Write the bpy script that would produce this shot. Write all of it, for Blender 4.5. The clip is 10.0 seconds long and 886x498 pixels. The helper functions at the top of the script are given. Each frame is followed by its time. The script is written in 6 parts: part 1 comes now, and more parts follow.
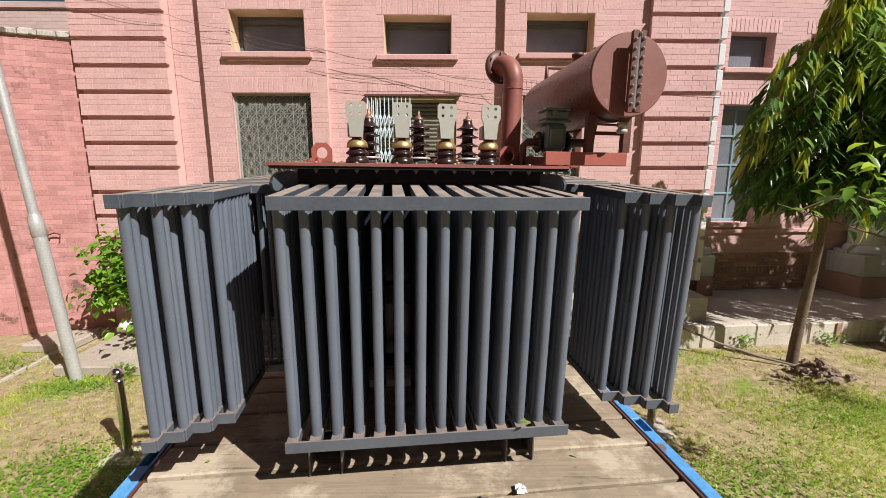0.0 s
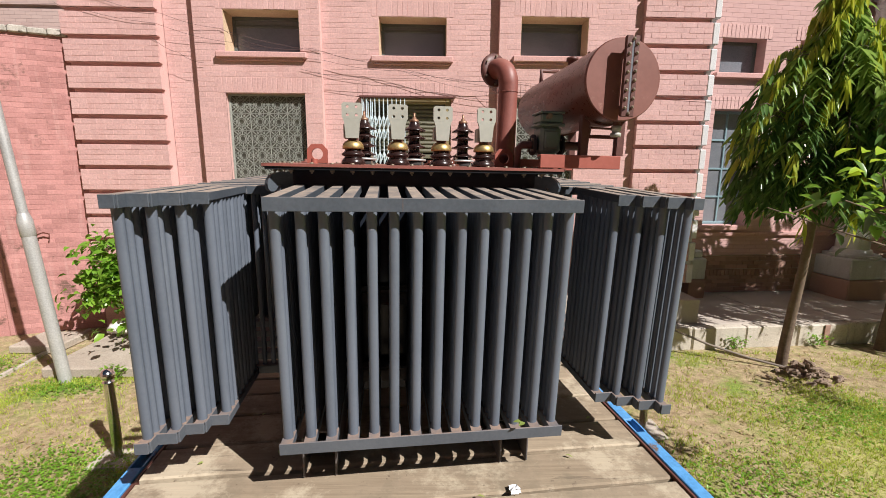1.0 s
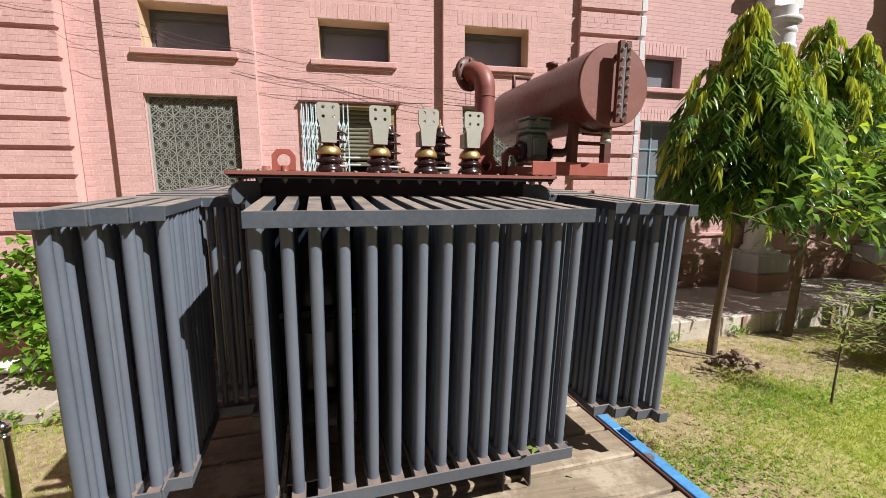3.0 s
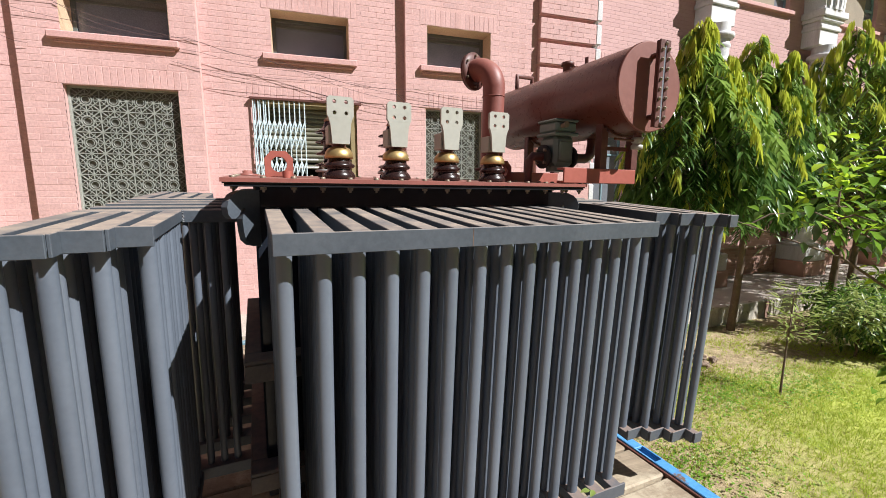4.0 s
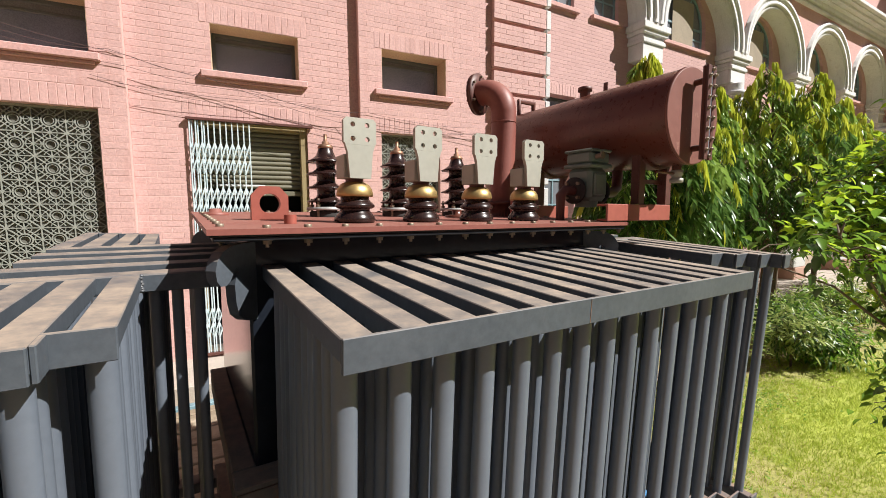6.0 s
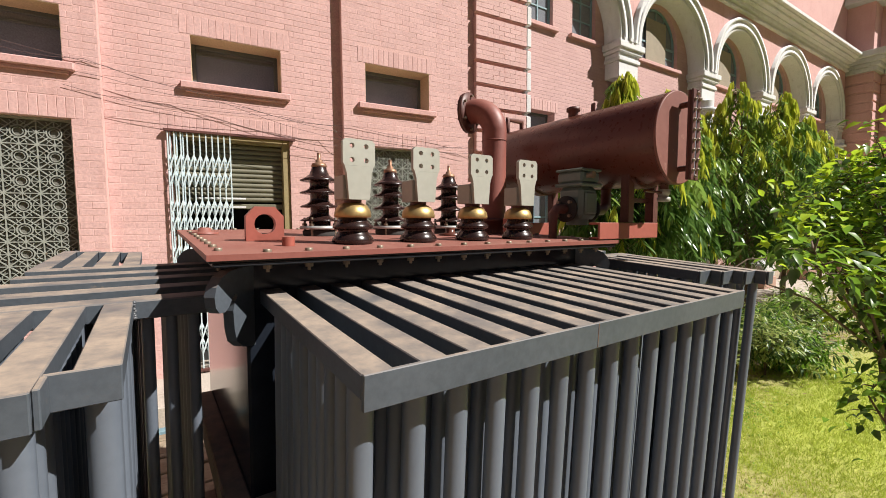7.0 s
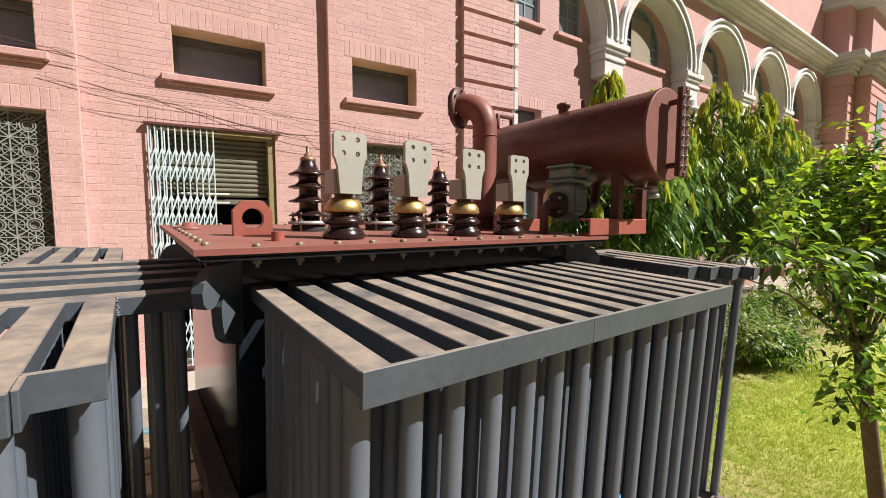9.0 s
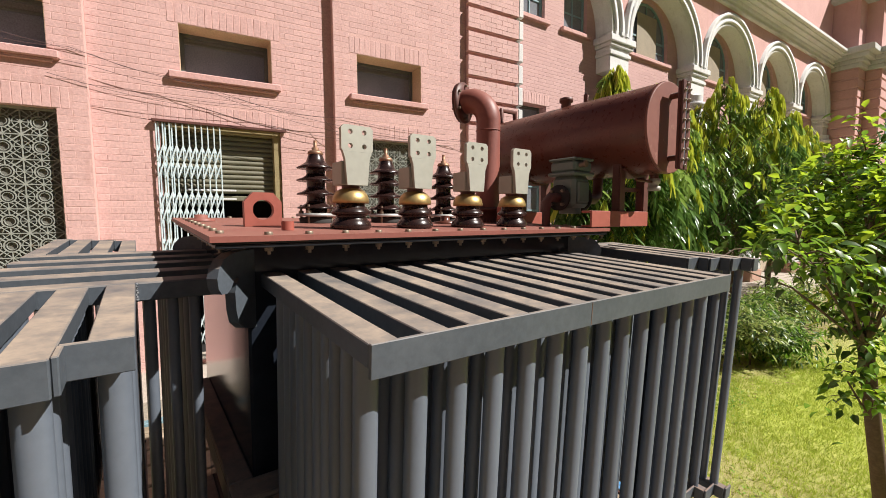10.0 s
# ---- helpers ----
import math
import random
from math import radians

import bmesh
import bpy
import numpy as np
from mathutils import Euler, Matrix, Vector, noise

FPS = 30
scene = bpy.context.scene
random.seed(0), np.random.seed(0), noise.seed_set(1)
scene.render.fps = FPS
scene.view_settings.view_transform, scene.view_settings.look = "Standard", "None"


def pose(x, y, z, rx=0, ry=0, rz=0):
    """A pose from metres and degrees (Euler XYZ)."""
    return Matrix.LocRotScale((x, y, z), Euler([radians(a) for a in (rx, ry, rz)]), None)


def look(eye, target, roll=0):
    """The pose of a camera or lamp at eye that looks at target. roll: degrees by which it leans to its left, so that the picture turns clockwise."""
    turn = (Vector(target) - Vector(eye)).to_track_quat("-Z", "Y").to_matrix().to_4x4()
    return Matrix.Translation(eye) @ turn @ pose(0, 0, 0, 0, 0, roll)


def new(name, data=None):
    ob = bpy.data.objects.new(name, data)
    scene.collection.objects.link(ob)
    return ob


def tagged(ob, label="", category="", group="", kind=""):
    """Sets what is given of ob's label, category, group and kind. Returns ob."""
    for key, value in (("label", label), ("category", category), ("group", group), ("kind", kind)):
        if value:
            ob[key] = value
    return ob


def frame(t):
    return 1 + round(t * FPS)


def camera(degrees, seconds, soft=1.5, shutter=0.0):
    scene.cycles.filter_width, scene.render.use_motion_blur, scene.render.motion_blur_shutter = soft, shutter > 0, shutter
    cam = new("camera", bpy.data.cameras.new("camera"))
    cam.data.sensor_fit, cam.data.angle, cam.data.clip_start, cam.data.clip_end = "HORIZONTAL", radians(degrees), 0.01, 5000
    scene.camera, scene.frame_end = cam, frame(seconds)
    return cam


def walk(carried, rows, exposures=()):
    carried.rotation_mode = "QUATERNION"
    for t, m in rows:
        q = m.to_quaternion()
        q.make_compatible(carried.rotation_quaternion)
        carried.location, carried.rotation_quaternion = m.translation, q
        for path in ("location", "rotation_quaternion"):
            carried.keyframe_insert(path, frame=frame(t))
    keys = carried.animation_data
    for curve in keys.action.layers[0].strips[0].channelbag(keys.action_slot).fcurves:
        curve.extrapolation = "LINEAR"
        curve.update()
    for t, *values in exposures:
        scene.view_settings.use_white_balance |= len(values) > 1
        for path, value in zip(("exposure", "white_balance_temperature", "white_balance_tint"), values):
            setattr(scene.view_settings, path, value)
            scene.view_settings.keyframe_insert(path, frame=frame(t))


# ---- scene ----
cam = camera(93.5, 10.0, soft=0.9)
PATH = [
    (0, (-0.035, -1.352, 2.72), (-0.004, 0.617, 2.366), 0.0),
    (0.5, (-0.035, -1.356, 2.72), (0.005, 0.613, 2.37), 0.2),
    (1, (-0.042, -1.36, 2.721), (0.019, 0.608, 2.375), 0.4),
    (1.5, (-0.081, -1.352, 2.721), (0.022, 0.616, 2.382), 0.5),
    (2, (-0.143, -1.336, 2.721), (0.021, 0.63, 2.392), 0.5),
    (2.5, (-0.204, -1.296, 2.726), (0.046, 0.662, 2.407), 0.3),
    (2.7, (-0.231, -1.251, 2.719), (0.067, 0.701, 2.405), 0.2),
    (3.8, (-0.436, -0.952, 2.739), (0.123, 0.946, 2.444), -0.1),
    (4, (-0.518, -0.885, 2.744), (0.097, 0.995, 2.448), 0.1),
    (4.5, (-0.669, -0.775, 2.758), (0.041, 1.074, 2.478), 0.2),
    (5, (-0.703, -0.665, 2.765), (0.085, 1.156, 2.511), 0.1),
    (5.5, (-0.678, -0.546, 2.785), (0.16, 1.256, 2.562), -0.2),
    (7, (-0.733, -0.46, 2.83), (0.231, 1.287, 2.695), -0.4),
    (7.5, (-0.734, -0.45, 2.837), (0.269, 1.276, 2.708), -0.3),
    (8, (-0.726, -0.439, 2.836), (0.297, 1.275, 2.703), -0.1),
    (8.5, (-0.733, -0.438, 2.831), (0.295, 1.271, 2.689), -0.1),
    (9, (-0.742, -0.442, 2.825), (0.278, 1.272, 2.675), -0.2),
    (9.5, (-0.75, -0.453, 2.815), (0.258, 1.267, 2.657), -0.3),
    (10, (-0.758, -0.473, 2.808), (0.242, 1.252, 2.644), -0.3),
]
walk(cam, [(t, look(eye, target, roll)) for t, eye, target, roll in PATH],
     exposures=[(0.0, 0.07, 6420, 13), (2.7, 0.08, 6370, 13), (4.0, 0.30, 6130, 11), (4.5, 0.31, 6150, 11), (5.0, 0.32, 6380, 11), (5.5, 0.29, 6430, 10.5), (7.0, 0.15, 6590, 11), (10.0, 0.15, 6620, 11)])

# ---- world, sun ----
TO_SUN = Vector((0.168, -0.146, 0.218)).normalized()
world = bpy.data.worlds.new("sky")
scene.world = world
world.use_nodes = True
sky = world.node_tree.nodes.new("ShaderNodeTexSky")
sky.sky_type = "NISHITA"
sky.sun_disc = False
sky.sun_elevation = math.asin(TO_SUN.z)
sky.sun_rotation = math.atan2(TO_SUN.x, TO_SUN.y)
world.node_tree.nodes["Background"].inputs[1].default_value = 0.022
world.node_tree.links.new(sky.outputs[0], world.node_tree.nodes["Background"].inputs[0])
sun = new("sun", bpy.data.lights.new("sun", "SUN"))
sun.data.energy, sun.data.angle, sun.data.color = 7.1, radians(0.53), (1.0, 0.955, 0.90)
sun.matrix_world = look(TO_SUN * 30, (0, 0, 0))

# ---- materials ----


def nodes_of(name):
    m = bpy.data.materials.new(name)
    m.use_nodes = True
    nt = m.node_tree
    return m, nt, nt.nodes["Principled BSDF"], nt.links.new


def noise_node(nt, vec, scale, detail=4.0, rough=0.55):
    n = nt.nodes.new("ShaderNodeTexNoise")
    n.inputs["Scale"].default_value, n.inputs["Detail"].default_value, n.inputs["Roughness"].default_value = scale, detail, rough
    nt.links.new(vec, n.inputs["Vector"])
    return n.outputs["Fac"]


def ramp(nt, fac, lo, hi):
    n = nt.nodes.new("ShaderNodeMapRange")
    n.inputs["From Min"].default_value, n.inputs["From Max"].default_value = lo, hi
    nt.links.new(fac, n.inputs["Value"])
    return n.outputs["Result"]


def mix(nt, fac, a, b, mode="MIX"):
    n = nt.nodes.new("ShaderNodeMix")
    n.data_type, n.blend_type = "RGBA", mode
    for socket, v in ((n.inputs[0], fac), (n.inputs[6], a), (n.inputs[7], b)):
        if isinstance(v, bpy.types.NodeSocket):
            nt.links.new(v, socket)
        elif isinstance(v, (int, float)):
            socket.default_value = v
        else:
            socket.default_value = (*v, 1)
    return n.outputs[2]


def math_node(nt, op, a, b=0.0):
    n = nt.nodes.new("ShaderNodeMath")
    n.operation = op
    n.use_clamp = op != "SUBTRACT"
    for socket, v in zip(n.inputs, (a, b)):
        if isinstance(v, bpy.types.NodeSocket):
            nt.links.new(v, socket)
        else:
            socket.default_value = v
    return n.outputs[0]


def mk(name, c1, c2, scale=3.0, rough=0.6, metal=0.0, bump=0.15, fine=60.0, dust=None, dust_amount=0.8, wear=None, wear_at=0.62, wear_scale=9.0,
       island=0.0, objects=0.0, coat=0.0, streak=None, spec=0.5, grit=0.35):
    """A surface of two colours in large patches, with fine grain, dust lying on upward faces, worn spots and streaks."""
    m, nt, p, link = nodes_of(name)
    geo = nt.nodes.new("ShaderNodeNewGeometry")
    pos = geo.outputs["Position"]
    big = ramp(nt, noise_node(nt, pos, scale, 5.0), 0.32, 0.68)
    grain = noise_node(nt, pos, fine, 4.0, 0.6)
    col = mix(nt, big, c1, c2)
    col = mix(nt, grit, col, mix(nt, ramp(nt, grain, 0.3, 0.7), [0.6 * v for v in c1], [min(1.35 * v, 0.95) for v in c2]))
    if island:
        v = ramp(nt, geo.outputs["Random Per Island"], 0.0, 1.0)
        col = mix(nt, island, col, mix(nt, v, [0.55 * c for c in c1], [min(1.3 * c, 0.9) for c in c2]))
    if objects:
        info = nt.nodes.new("ShaderNodeObjectInfo")
        col = mix(nt, objects, col, mix(nt, info.outputs["Random"], [0.5 * c for c in c1], [min(1.35 * c, 0.9) for c in c2]))
    if streak:
        mapping = nt.nodes.new("ShaderNodeMapping")
        mapping.inputs["Scale"].default_value = (6.0, 6.0, 0.5)
        link(pos, mapping.inputs["Vector"])
        s = ramp(nt, noise_node(nt, mapping.outputs[0], 1.6, 5.0), 0.55, 0.8)
        col = mix(nt, math_node(nt, "MULTIPLY", s, 0.55), col, streak)
    rough_now = rough
    if wear:
        w = ramp(nt, noise_node(nt, pos, wear_scale, 6.0, 0.7), wear_at, wear_at + 0.07)
        col = mix(nt, w, col, wear)
    if dust:
        split = nt.nodes.new("ShaderNodeSeparateXYZ")
        link(geo.outputs["Normal"], split.inputs[0])
        up = ramp(nt, split.outputs["Z"], 0.5, 0.9)
        d = math_node(nt, "MULTIPLY", up, ramp(nt, noise_node(nt, pos, 7.0, 7.0, 0.65), 0.22, 0.62))
        thin = nt.nodes.new("ShaderNodeMapRange")
        thin.inputs["From Min"].default_value, thin.inputs["From Max"].default_value = 0.34, 0.6
        thin.inputs["To Min"].default_value, thin.inputs["To Max"].default_value = 0.55, 1.0
        link(noise_node(nt, pos, 34.0, 6.0, 0.7), thin.inputs["Value"])
        d = math_node(nt, "MULTIPLY", d, thin.outputs["Result"])
        d = math_node(nt, "MULTIPLY", d, dust_amount)
        col = mix(nt, d, col, dust)
        r = nt.nodes.new("ShaderNodeMapRange")
        r.inputs["To Min"].default_value, r.inputs["To Max"].default_value = rough, 0.95
        link(d, r.inputs["Value"])
        rough_now = r.outputs["Result"]
    link(col, p.inputs["Base Color"])
    if isinstance(rough_now, bpy.types.NodeSocket):
        link(rough_now, p.inputs["Roughness"])
    else:
        r = nt.nodes.new("ShaderNodeMapRange")
        r.inputs["To Min"].default_value, r.inputs["To Max"].default_value = max(rough - 0.12, 0.03), min(rough + 0.12, 1.0)
        link(grain, r.inputs["Value"])
        link(r.outputs["Result"], p.inputs["Roughness"])
    p.inputs["Metallic"].default_value = metal
    p.inputs["Coat Weight"].default_value = coat
    p.inputs["Coat Roughness"].default_value = 0.15
    p.inputs["Specular IOR Level"].default_value = spec
    if bump:
        b = nt.nodes.new("ShaderNodeBump")
        b.inputs["Strength"].default_value, b.inputs["Distance"].default_value = bump, 0.004
        link(grain, b.inputs["Height"])
        link(b.outputs[0], p.inputs["Normal"])
    return m


def leaf_mat(name, dark, light, gloss=0.35, through_light=0.3):
    m, nt, p, link = nodes_of(name)
    geo = nt.nodes.new("ShaderNodeNewGeometry")
    col = mix(nt, geo.outputs["Random Per Island"], dark, light)
    col = mix(nt, 0.3, col, mix(nt, ramp(nt, noise_node(nt, geo.outputs["Position"], 2.5), 0.35, 0.65), dark, light))
    link(col, p.inputs["Base Color"])
    p.inputs["Roughness"].default_value = gloss
    t = nt.nodes.new("ShaderNodeBsdfTranslucent")
    link(mix(nt, 0.5, col, light), t.inputs["Color"])
    s = nt.nodes.new("ShaderNodeMixShader")
    s.inputs[0].default_value = through_light
    link(p.outputs[0], s.inputs[1])
    link(t.outputs[0], s.inputs[2])
    link(s.outputs[0], nt.nodes["Material Output"].inputs["Surface"])
    return m


def wood_mat():
    """Weathered deck boards: grain, cracks and dirt running along the board."""
    m, nt, p, link = nodes_of("weathered_deck_wood")
    geo = nt.nodes.new("ShaderNodeNewGeometry")
    info = nt.nodes.new("ShaderNodeObjectInfo")
    pos = geo.outputs["Position"]
    along = nt.nodes.new("ShaderNodeMapping")
    along.inputs["Rotation"].default_value = (0, 0, radians(-6.1))
    along.inputs["Scale"].default_value = (1.4, 34.0, 34.0)
    link(pos, along.inputs["Vector"])
    fibre = noise_node(nt, along.outputs[0], 1.6, 6.0, 0.65)
    split = nt.nodes.new("ShaderNodeMapping")
    split.inputs["Rotation"].default_value = (0, 0, radians(-6.1))
    split.inputs["Scale"].default_value = (1.1, 16.0, 16.0)
    link(pos, split.inputs["Vector"])
    crack = ramp(nt, noise_node(nt, split.outputs[0], 1.3, 5.0, 0.7), 0.64, 0.70)
    dirt = ramp(nt, noise_node(nt, pos, 3.2, 7.0, 0.7), 0.36, 0.66)
    col = mix(nt, ramp(nt, fibre, 0.25, 0.72), (0.19, 0.15, 0.10), (0.39, 0.32, 0.22))
    col = mix(nt, math_node(nt, "MULTIPLY", dirt, 0.6), col, (0.35, 0.285, 0.205))
    col = mix(nt, 0.3, col, mix(nt, info.outputs["Random"], (0.19, 0.13, 0.085), (0.46, 0.385, 0.29)))
    col = mix(nt, math_node(nt, "MULTIPLY", crack, 0.55), col, (0.075, 0.05, 0.034))
    stain = ramp(nt, noise_node(nt, pos, 3.4, 9.0, 0.76), 0.47, 0.60)
    col = mix(nt, math_node(nt, "MULTIPLY", stain, 0.6), col, (0.19, 0.155, 0.105))
    pale = ramp(nt, noise_node(nt, pos, 2.6, 8.0, 0.75), 0.50, 0.60)
    col = mix(nt, math_node(nt, "MULTIPLY", pale, 0.6), col, (0.54, 0.47, 0.345))
    spot = ramp(nt, noise_node(nt, pos, 24.0, 6.0, 0.7), 0.62, 0.70)
    col = mix(nt, math_node(nt, "MULTIPLY", spot, 0.7), col, (0.10, 0.07, 0.05))
    link(col, p.inputs["Base Color"])
    p.inputs["Roughness"].default_value = 0.86
    b = nt.nodes.new("ShaderNodeBump")
    b.inputs["Strength"].default_value, b.inputs["Distance"].default_value = 0.7, 0.004
    link(math_node(nt, "SUBTRACT", fibre, crack), b.inputs["Height"])
    link(b.outputs[0], p.inputs["Normal"])
    return m


def brick_face_mat(name, c1, c2, mortar, turn):
    """A far brick face: courses 80 mm high as relief and a faint tint, laid along the wall's own run."""
    m, nt, p, link = nodes_of(name)
    geo = nt.nodes.new("ShaderNodeNewGeometry")
    rot = nt.nodes.new("ShaderNodeMapping")
    rot.inputs["Rotation"].default_value = (0, 0, -turn)
    link(geo.outputs["Position"], rot.inputs["Vector"])
    sep = nt.nodes.new("ShaderNodeSeparateXYZ")
    link(rot.outputs[0], sep.inputs[0])
    com = nt.nodes.new("ShaderNodeCombineXYZ")
    link(sep.outputs[0], com.inputs[0])
    link(sep.outputs[2], com.inputs[1])
    b = nt.nodes.new("ShaderNodeTexBrick")
    b.inputs["Scale"].default_value = 1.0
    b.inputs["Brick Width"].default_value, b.inputs["Row Height"].default_value = 0.25, 0.08
    b.inputs["Mortar Size"].default_value, b.inputs["Mortar Smooth"].default_value = 0.006, 0.4
    b.inputs["Color1"].default_value, b.inputs["Color2"].default_value, b.inputs["Mortar"].default_value = (*c1, 1), (*c2, 1), (*mortar, 1)
    link(com.outputs[0], b.inputs["Vector"])
    stain = ramp(nt, noise_node(nt, geo.outputs["Position"], 0.9, 6.0), 0.35, 0.7)
    col = mix(nt, 0.5, b.outputs["Color"], mix(nt, stain, c1, c2))
    link(col, p.inputs["Base Color"])
    p.inputs["Roughness"].default_value = 0.85
    n = nt.nodes.new("ShaderNodeBump")
    n.inputs["Strength"].default_value, n.inputs["Distance"].default_value = 0.8, 0.01
    n.invert = True
    link(b.outputs["Fac"], n.inputs["Height"])
    link(n.outputs[0], p.inputs["Normal"])
    return m


WING_TURN = radians(3.5)
PINK, PINK2 = (0.545, 0.335, 0.31), (0.625, 0.40, 0.375)
M_PINK = mk("pink_brick_paint", PINK, PINK2, 1.2, 0.8, bump=0.55, fine=32, island=0.12, objects=0.0, wear=(0.55, 0.44, 0.30), wear_at=0.74, wear_scale=2.2, streak=(0.5, 0.28, 0.25))
M_PINK_PIECE = mk("pink_brick_piece", PINK, PINK2, 1.2, 0.8, bump=0.55, fine=32, objects=0.12, wear=(0.55, 0.44, 0.30), wear_at=0.74, wear_scale=2.2, streak=(0.5, 0.28, 0.25))
M_PINK_MORTAR = mk("pink_mortar", (0.575, 0.35, 0.32), (0.645, 0.415, 0.38), 2.0, 0.9, bump=0.4, fine=80)
M_PINK_PLASTER = mk("pink_plaster", (0.52, 0.30, 0.275), (0.60, 0.36, 0.335), 1.5, 0.85, bump=0.3, fine=40, streak=(0.45, 0.24, 0.2))
M_RED = mk("red_brick_paint", (0.37, 0.165, 0.15), (0.50, 0.255, 0.235), 1.4, 0.85, bump=0.5, fine=36, island=0.3, wear=(0.17, 0.095, 0.075), wear_at=0.575, wear_scale=2.3, streak=(0.60, 0.40, 0.36))
M_RED_MORTAR = mk("red_mortar", (0.38, 0.18, 0.165), (0.47, 0.24, 0.22), 2.0, 0.9, bump=0.4, fine=80)
M_OLDBRICK = mk("old_bare_brick", (0.27, 0.155, 0.115), (0.43, 0.27, 0.21), 3.0, 0.9, bump=0.5, fine=50, island=0.5, objects=0.3)
M_OLDMORTAR = mk("old_mortar", (0.34, 0.27, 0.20), (0.48, 0.40, 0.31), 4.0, 0.95, bump=0.5)
M_WING = brick_face_mat("pink_far_brick", (0.50, 0.31, 0.29), (0.58, 0.37, 0.35), (0.48, 0.292, 0.27), WING_TURN)
M_WHITE = mk("whitewash", (0.57, 0.575, 0.575), (0.71, 0.715, 0.715), 1.3, 0.8, bump=0.2, streak=(0.36, 0.34, 0.32))
M_GREYWASH = mk("grey_whitewash", (0.42, 0.43, 0.42), (0.56, 0.57, 0.55), 1.3, 0.85, bump=0.25, streak=(0.25, 0.23, 0.2))
M_CONC = mk("concrete", (0.35, 0.31, 0.265), (0.48, 0.43, 0.37), 1.6, 0.9, bump=0.4, fine=55, wear=(0.26, 0.22, 0.18), wear_at=0.64, wear_scale=3.0)
M_SLAB = mk("dirty_slab_concrete", (0.30, 0.255, 0.205), (0.42, 0.365, 0.30), 2.2, 0.92, bump=0.5, fine=45, wear=(0.24, 0.2, 0.155), wear_at=0.62, wear_scale=3.5)
M_COPING = mk("mouldy_coping", (0.30, 0.28, 0.235), (0.50, 0.47, 0.41), 5.0, 0.9, bump=0.5, fine=40, wear=(0.10, 0.085, 0.065), wear_at=0.52, wear_scale=7.0, streak=(0.14, 0.12, 0.09))
M_KERB = mk("whitewashed_kerb", (0.40, 0.36, 0.29), (0.58, 0.535, 0.455), 2.0, 0.9, bump=0.4, fine=50, wear=(0.22, 0.175, 0.13), wear_at=0.58, wear_scale=4.0, streak=(0.22, 0.18, 0.135))
M_PAINT = mk("grey_radiator_paint", (0.052, 0.065, 0.080), (0.082, 0.097, 0.114), 5.0, 0.5, bump=0.06, fine=70, spec=0.5, grit=0.25, dust=(0.38, 0.305, 0.235), dust_amount=0.95, wear=(0.17, 0.145, 0.12), wear_at=0.665, wear_scale=13.0)
# the tube streak colour paints upright reflections along with scratches
M_TUBE = mk("grey_tube_paint", (0.090, 0.109, 0.138), (0.126, 0.150, 0.182), 3.0, 0.5, spec=0.6, bump=0.03, fine=90, grit=0.12, objects=0.2, streak=(0.15, 0.165, 0.185), wear=(0.24, 0.225, 0.21), wear_at=0.725, wear_scale=26.0)
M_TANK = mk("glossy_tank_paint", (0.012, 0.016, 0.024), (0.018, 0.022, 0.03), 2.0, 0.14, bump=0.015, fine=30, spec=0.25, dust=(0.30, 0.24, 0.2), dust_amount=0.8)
M_FLANGE = mk("black_flange_paint", (0.014, 0.017, 0.022), (0.022, 0.025, 0.03), 3.0, 0.4, bump=0.03, fine=40, spec=0.3)
M_BASE = mk("rusty_base_paint", (0.07, 0.075, 0.085), (0.12, 0.10, 0.085), 9.0, 0.6, bump=0.2, dust=(0.33, 0.24, 0.18), dust_amount=0.95, wear=(0.19, 0.10, 0.06), wear_at=0.6, wear_scale=14.0)
M_FOOT = mk("rust_stained_radiator_paint", (0.078, 0.090, 0.106), (0.108, 0.122, 0.138), 3.0, 0.5, bump=0.06, fine=90, spec=0.4, grit=0.15, dust=(0.28, 0.19, 0.14), dust_amount=0.97, wear=(0.17, 0.11, 0.075), wear_at=0.70, wear_scale=12.0)
M_WELD = mk("painted_weld", (0.075, 0.085, 0.10), (0.14, 0.145, 0.15), 60.0, 0.4, bump=0.3, fine=300, spec=0.6)
M_RUSTLINE = mk("rusty_seam", (0.13, 0.075, 0.05), (0.2, 0.13, 0.09), 30.0, 0.7)
M_LID = mk("red_oxide_primer", (0.205, 0.066, 0.050), (0.265, 0.092, 0.072), 4.0, 0.5, bump=0.05, fine=70, grit=0.15, dust=(0.33, 0.19, 0.145), dust_amount=0.35, wear=(0.16, 0.075, 0.055), wear_at=0.64, wear_scale=7.0)
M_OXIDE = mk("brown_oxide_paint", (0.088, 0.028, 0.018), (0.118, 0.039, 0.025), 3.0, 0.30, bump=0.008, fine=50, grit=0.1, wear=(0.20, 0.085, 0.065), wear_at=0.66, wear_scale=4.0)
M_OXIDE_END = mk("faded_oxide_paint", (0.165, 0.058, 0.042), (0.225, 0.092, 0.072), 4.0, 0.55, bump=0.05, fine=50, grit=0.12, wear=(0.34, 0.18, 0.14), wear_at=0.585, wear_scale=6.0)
M_BEAM = mk("orange_oxide_paint", (0.29, 0.078, 0.055), (0.35, 0.10, 0.072), 5.0, 0.5, bump=0.04, grit=0.15)
M_DARKOX = mk("dark_oxide_steel", (0.085, 0.032, 0.026), (0.12, 0.045, 0.035), 5.0, 0.5, bump=0.06)
M_PORC = mk("brown_glazed_porcelain", (0.018, 0.009, 0.008), (0.028, 0.013, 0.011), 8.0, 0.26, bump=0.0, coat=0.05)
